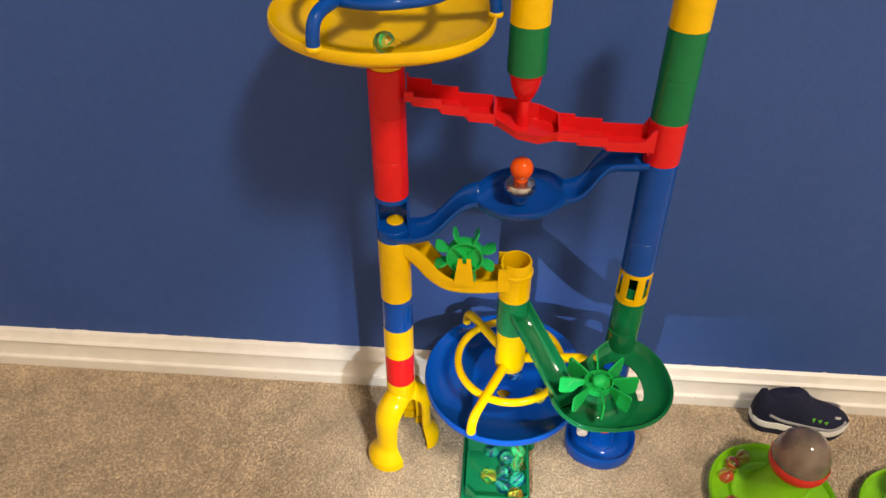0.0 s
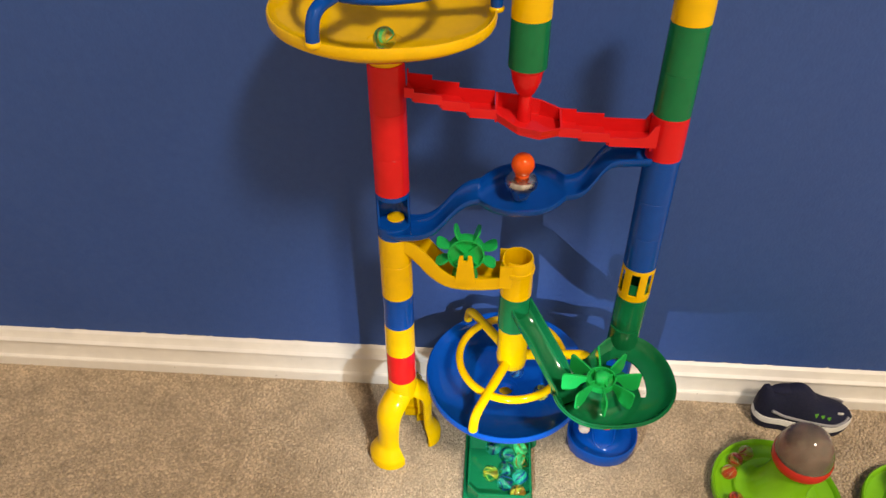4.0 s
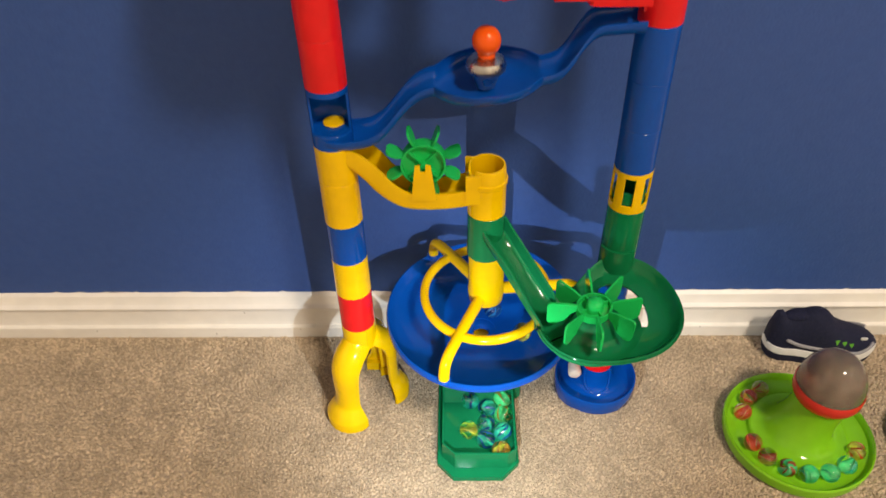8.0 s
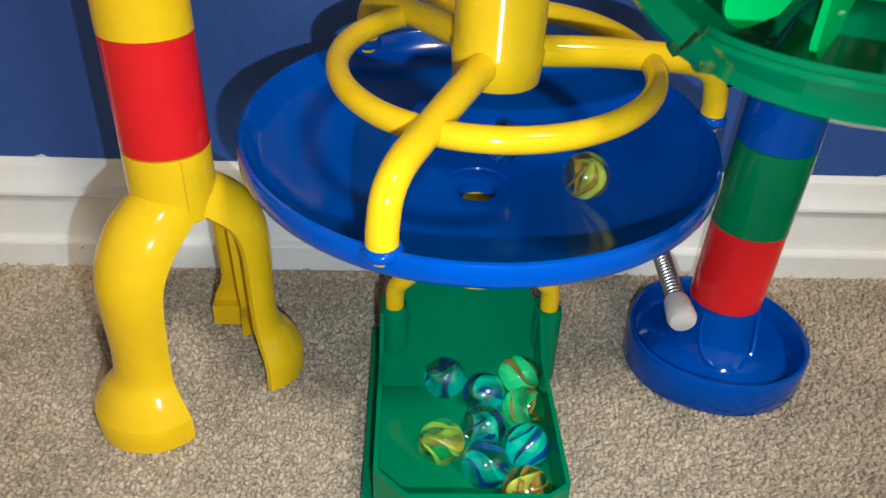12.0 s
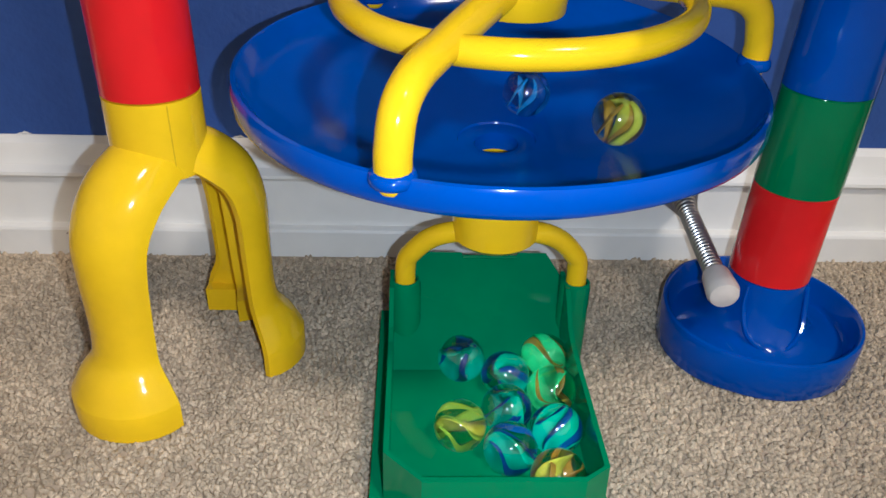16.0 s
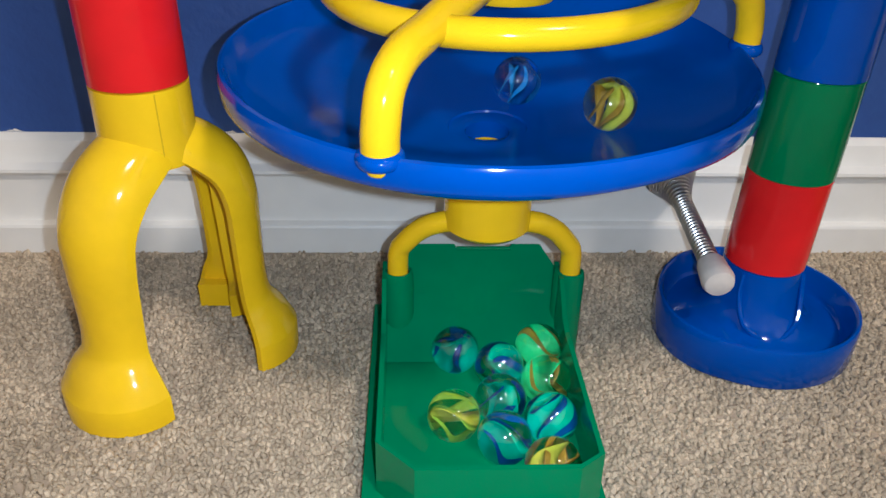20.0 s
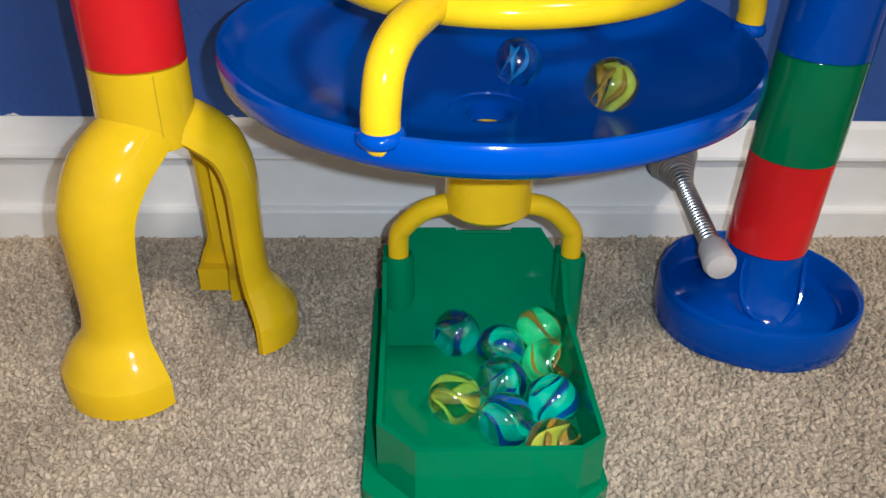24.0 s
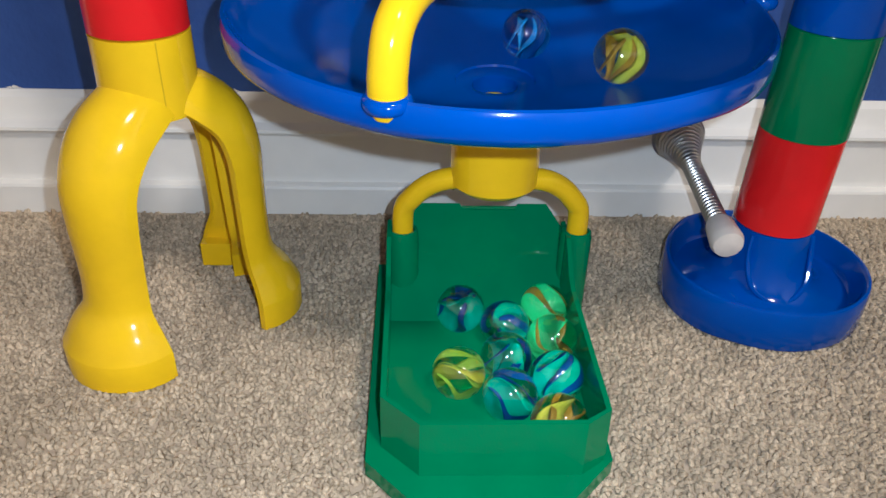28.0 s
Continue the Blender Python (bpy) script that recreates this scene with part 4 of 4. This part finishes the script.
# ---- lime spinner toys ----
TX, TY = 0.0110, 0.0020   # the neck leans a little off the middle


def spinner(cx, cy, with_dome):
    ob = thing("spinner_toy", "lime green spinner toy with smoky dome, red ring and marbles" if with_dome else "lime green round spinner toy beside the shoe", "toy", (cx, cy, 0), "lime spinner toys")
    body = lathe([(0, 0), (0.0575, 0.0), (0.0628, 0.002), (0.0643, 0.0065), (0.0642, 0.0130), (0.0630, 0.0145), (0.0615, 0.0132), (0.0598, 0.0085), (0.056, 0.0066), (0.0455, 0.0068), (0.0432, 0.0082), (0.0418, 0.0118), (0.0402, 0.0128), (0.0380, 0.0122), (0.0330, 0.0128), (0.0285, 0.0165), (0.0252, 0.0240), (0.0228, 0.0340), (0.0222, 0.0460), (0.0240, 0.0560), (0, 0.0570)], 0, 0, 72)
    for v in body.verts:
        f = min(1.0, max(0.0, (v.co.z - 0.019) / 0.036))
        v.co.x += TX * f
        v.co.y += TY * f
    part("base", body, LIME, ob, "lime green moulded base")
    part("ring", lathe([(0.0225, 0.0555), (0.0266, 0.0595), (0.0286, 0.0645), (0.0286, 0.0715), (0.0277, 0.0732), (0.0266, 0.0722), (0, 0.0680)], TX, TY, 56), TOYRED, ob, "red ring")
    if with_dome:
        pr = [(0.0274 * math.cos(a), 0.0726 + 0.0350 * math.sin(a)) for a in [radians(90 * k / 14) for k in range(15)]]
        pr[-1] = (0.0, pr[-1][1])
        ins = [(max(0.0, r - 0.0012), z - 0.0012 if r < 0.025 else z) for r, z in reversed(pr)]
        ins[0] = (0.0, ins[0][1])
        part("dome", lathe(pr + ins, TX, TY, 56), DOME, ob, "smoky clear plastic dome")
    return ob


SPX, SPY = 0.3480, 0.4050
spinner(SPX, SPY, True)
spinner(0.4950, 0.3850, False)

# ---- shoe ----
shoe = thing("sneaker", "navy mesh child's sneaker with white sole beside the baseboard", "shoe", (0.405, 0.505, 0))
SHL = 0.116


def shoe_sheet(rows, mat, name, parent, label="", cap=True):
    bm = bmesh.new()
    rings = [[bm.verts.new(v) for v in r] for r in rows]
    m = len(rings[0])
    for a, b in zip(rings, rings[1:]):
        for k in range(m):
            bm.faces.new((a[k], a[(k + 1) % m], b[(k + 1) % m], b[k]))
    if cap:
        bm.faces.new(rings[0][::-1]), bm.faces.new(rings[-1])
    return part(name, bm, mat, parent, label, 60)


def footprint(f, grow):
    """Half width along the length f from heel 0 to toe 1."""
    f = min(max(f, 0.0), 1.0)
    base = 0.0165 + 0.0065 * math.sin(math.pi * min(1, max(0, (f - 0.25) / 0.9)))
    end = math.sqrt(max(0.0, 1 - ((0.5 - f) / 0.5) ** 8)) if f < 0.5 else math.sqrt(max(0.0, 1 - ((f - 0.5) / 0.5) ** 4))
    return (base + grow) * max(end, 0.02)


def sole_rows(z0, z1, g0, g1, curve=0.004):
    n = 26
    rows = []
    for z, g in ((z0, g0), ((z0 + z1) / 2, (g0 + g1) / 2 + 0.0008), (z1, g1)):
        left, right = [], []
        for k in range(n + 1):
            f = 0.5 - 0.5 * math.cos(math.pi * k / n)
            lift = curve * max(0, f - 0.72) ** 2 * 14 + 0.002 * max(0, 0.12 - f) * 6
            x = (f - 0.5) * (SHL + 2 * g)
            left.append((x, footprint(f, g), z + lift)), right.append((x, -footprint(f, g), z + lift))
        rows.append(left + right[::-1][1:-1])
    return rows


shoe_sheet(sole_rows(0.0, 0.0112, -0.0012, 0.0004), NAVY_DARK, "outsole", shoe, "dark rubber outsole")
shoe_sheet(sole_rows(0.0108, 0.0185, 0.0010, 0.0006), FOAM, "midsole", shoe, "white foam midsole")
TOPS = [(0, 0.044), (0.04, 0.0550), (0.08, 0.0555), (0.13, 0.0505), (0.22, 0.0530), (0.32, 0.0590), (0.42, 0.0600), (0.50, 0.0545), (0.58, 0.0450), (0.68, 0.0385), (0.80, 0.0340), (0.90, 0.0290), (0.96, 0.0240), (1, 0.0185)]


def upper_rows():
    rows, n = [], 20
    for i in range(25):
        f = i / 24
        x = (f - 0.5) * SHL
        w = footprint(min(max(f, 0.03), 0.97), -0.0006) if 0 < i < 24 else 0.006
        top = next(a[1] + (b[1] - a[1]) * (f - a[0]) / (b[0] - a[0]) for a, b in zip(TOPS, TOPS[1:]) if a[0] <= f <= b[0])
        lift = 0.004 * max(0, f - 0.72) ** 2 * 14
        ring = []
        for k in range(n + 1):
            a = math.pi * k / n
            c, s = math.cos(a), math.sin(a)
            ring.append((x, w * math.copysign(abs(c) ** (0.7 if f > 0.4 else 0.6), c) * (1 - 0.30 * s ** 2), 0.0172 + lift + (top - 0.0172) * s ** 0.8))
        ring += [(x, -w * 0.5, 0.0168 + lift), (x, w * 0.5, 0.0168 + lift)]
        rows.append(ring)
    return rows


shoe_sheet(upper_rows(), NAVY, "upper", shoe, "navy mesh upper")
bm = bmesh.new()
bmesh.ops.create_uvsphere(bm, u_segments=24, v_segments=12, radius=1.0)
bm.transform(Matrix.Translation((-0.030, 0.0, 0.0520)) @ Matrix.Rotation(radians(-8), 4, "Y") @ Matrix.Diagonal((0.017, 0.0085, 0.0042, 1)))
part("opening", bm, NAVY_DARK, shoe, "dark padded opening")
for sy in (-1, 1):
    pts = spline([(-0.042, sy * 0.0160, 0.0310), (-0.025, sy * 0.0178, 0.0252), (0.005, sy * 0.0208, 0.0232), (0.030, sy * 0.0222, 0.0216), (0.044, sy * 0.0178, 0.0250), (0.050, sy * 0.0118, 0.0275)], 5)
    part("side_stripe", rod(pts, 0.0017, 8), GREY_TRIM, shoe, "grey reflective stripe")
for k in range(3):
    bm = bmesh.new()
    x = 0.009 + 0.0080 * k
    z = 0.0345 - 0.0022 * k
    v = [bm.verts.new(c) for c in ((x - 0.0024, -0.0182, z), (x + 0.0024, -0.0182, z), (x, -0.0202, z - 0.0050), (x - 0.0024, -0.0150, z), (x + 0.0024, -0.0150, z), (x, -0.0170, z - 0.0048))]
    bm.faces.new(v[:3]), bm.faces.new(v[3:][::-1])
    for a, b in ((0, 1), (1, 2), (2, 0)):
        bm.faces.new((v[a], v[b], v[b + 3], v[a + 3]))
    part("green_mark", bm, MARK, shoe, "small green arrow mark")
part("toe_tag", bevelled(box(0.036, 0.0425, -0.0128, -0.0112, 0.0312, 0.0336), 0.0004), FOAM, shoe, "small white tag near the toe")
shoe.matrix_basis = Matrix.Translation((0.4015, 0.5075, 0)) @ Matrix.Rotation(radians(-3), 4, "Z") @ Matrix.Diagonal((0.90, 0.93, 1.0, 1))


# ---- marbles ----
def vane_bm(rng, r, blades, twist, reach, thick, inner=0.0):
    """Ribbons of coloured glass that meet on the marble's axis and end short of its skin."""
    bm = bmesh.new()
    n, m = 14, 5
    for b in range(blades):
        a0 = 2 * math.pi * b / blades + rng.uniform(-0.25, 0.25)
        sway, bend = rng.uniform(-0.5, 0.5), rng.uniform(0.2, 0.7)
        sides = []
        for side in (-1, 1):
            rows = []
            for k in range(n + 1):
                f = -1 + 2 * k / n
                out = math.sqrt(max(0.0, 1 - (f * 0.93) ** 2)) * r * reach * (0.9 + 0.1 * math.sin(4 * f + a0))
                row = []
                for i in range(m):
                    q = inner + (1 - inner) * i / (m - 1)
                    a = a0 + twist * f + sway * math.sin(2.2 * f) + bend * q * q
                    w = side * thick * (1 - 0.75 * q)
                    row.append((q * out * math.cos(a) - w * math.sin(a), q * out * math.sin(a) + w * math.cos(a), f * r * 0.92))
                rows.append([bm.verts.new(c) for c in row])
            sides.append(rows)
        for rows in sides:
            for u, w in zip(rows, rows[1:]):
                for k in range(m - 1):
                    bm.faces.new((u[k], u[k + 1], w[k + 1], w[k]))
        for k in range(n):
            bm.faces.new((sides[0][k][-1], sides[0][k + 1][-1], sides[1][k + 1][-1], sides[1][k][-1]))
    return bm


def marble(x, y, z, colours, seed, label, group, r=0.0081):
    rng = random.Random(seed)
    ob = thing("marble", label, "marble", (x, y, z), group)
    ob.rotation_euler = (rng.uniform(0, 6.28), rng.uniform(0, 6.28), rng.uniform(0, 6.28))
    bm = bmesh.new()
    bmesh.ops.create_uvsphere(bm, u_segments=40, v_segments=24, radius=r)
    ball = part("glass_ball", bm, GLASS[colours[0]], ob, sharp=180)
    ball.visible_shadow = False
    part("swirl", vane_bm(rng, r * 0.92, 2, rng.uniform(0.5, 1.2), 0.88, 0.0005), VANE[colours[0]], ob, colours[0] + " ribbons inside the glass", 180)
    part("swirl", vane_bm(rng, r * 0.88, 4, rng.uniform(0.4, 1.0), 0.86, 0.0003, 0.68), VANE[colours[1]], ob, colours[1] + " ribbons inside the glass", 180)
    return ob


TZ = 0.0056 + 0.0084
tray_marbles = [(0.0562, 0.4370, "teal blue"), (0.0708, 0.4280, "teal blue"), (0.0858, 0.4385, "green amber"), (0.0858, 0.4203, "green amber"), (0.0696, 0.4110, "teal blue"), (0.0845, 0.4018, "teal blue"), (0.0690, 0.3935, "teal blue"), (0.0540, 0.4035, "yellow lime"), (0.0820, 0.3822, "yellow amber")]
for k, (x, y, c) in enumerate(tray_marbles):
    c = c.split()
    marble(x, y, TZ, c, 11 + k, f"clear glass marble with {c[0]} and {c[1]} swirls in the green tray", "marbles in the tray", 0.0084)
toy_marbles = [(0.326, 0.449, "yellow red"), (0.313, 0.438, "amber red"), (0.306, 0.421, "red yellow"), (0.305, 0.390, "red amber"), (0.313, 0.376, "red yellow"), (0.325, 0.365, "green red"), (0.341, 0.360, "green teal"), (0.358, 0.361, "green teal"), (0.374, 0.369, "green teal"), (0.386, 0.382, "yellow red")]
for k, (x, y, c) in enumerate(toy_marbles):
    c = c.split()
    v = Vector((x - SPX, y - SPY, 0)).normalized() * 0.0478
    marble(SPX + v.x, SPY + v.y, 0.0072 + 0.0081, c, 70 + k, f"clear glass marble with {c[0]} and {c[1]} swirls in the lime toy", "marbles in the lime toy")

marble(UX + 0.0050, LY - 0.0330, 0.4425 * 1.0693 - 0.0023 + 0.0040 + 0.0081, ["yellow", "green"], 41, "clear glass marble with yellow swirls in the yellow dish", "marbles in the dish")


def dish_height(x, y):
    """Top of the blue dish at a place."""
    r = math.hypot(x - DX, y - DY)
    slope = float(np.interp(r, (0.0128, 0.024, 0.045, 0.062, 0.0739), (0.0010, 0.0026, 0.0072, 0.0130, 0.0185)))
    z = HOLE + slope + TIP[0] * (x - DX) + TIP[1] * (y - DY)
    return float(np.interp(z, *COLUMNS[1]))


for x, y, c, label in ((0.1000, 0.4400, ["yellow", "amber"], "clear glass marble with yellow swirls in the blue dish"), (0.0760, 0.4700, ["blue", "sky"], "clear glass marble with pale blue swirls in the blue dish")):
    marble(x, y, dish_height(x, y) + 0.0083, c, 52, label, "marbles in the dish")
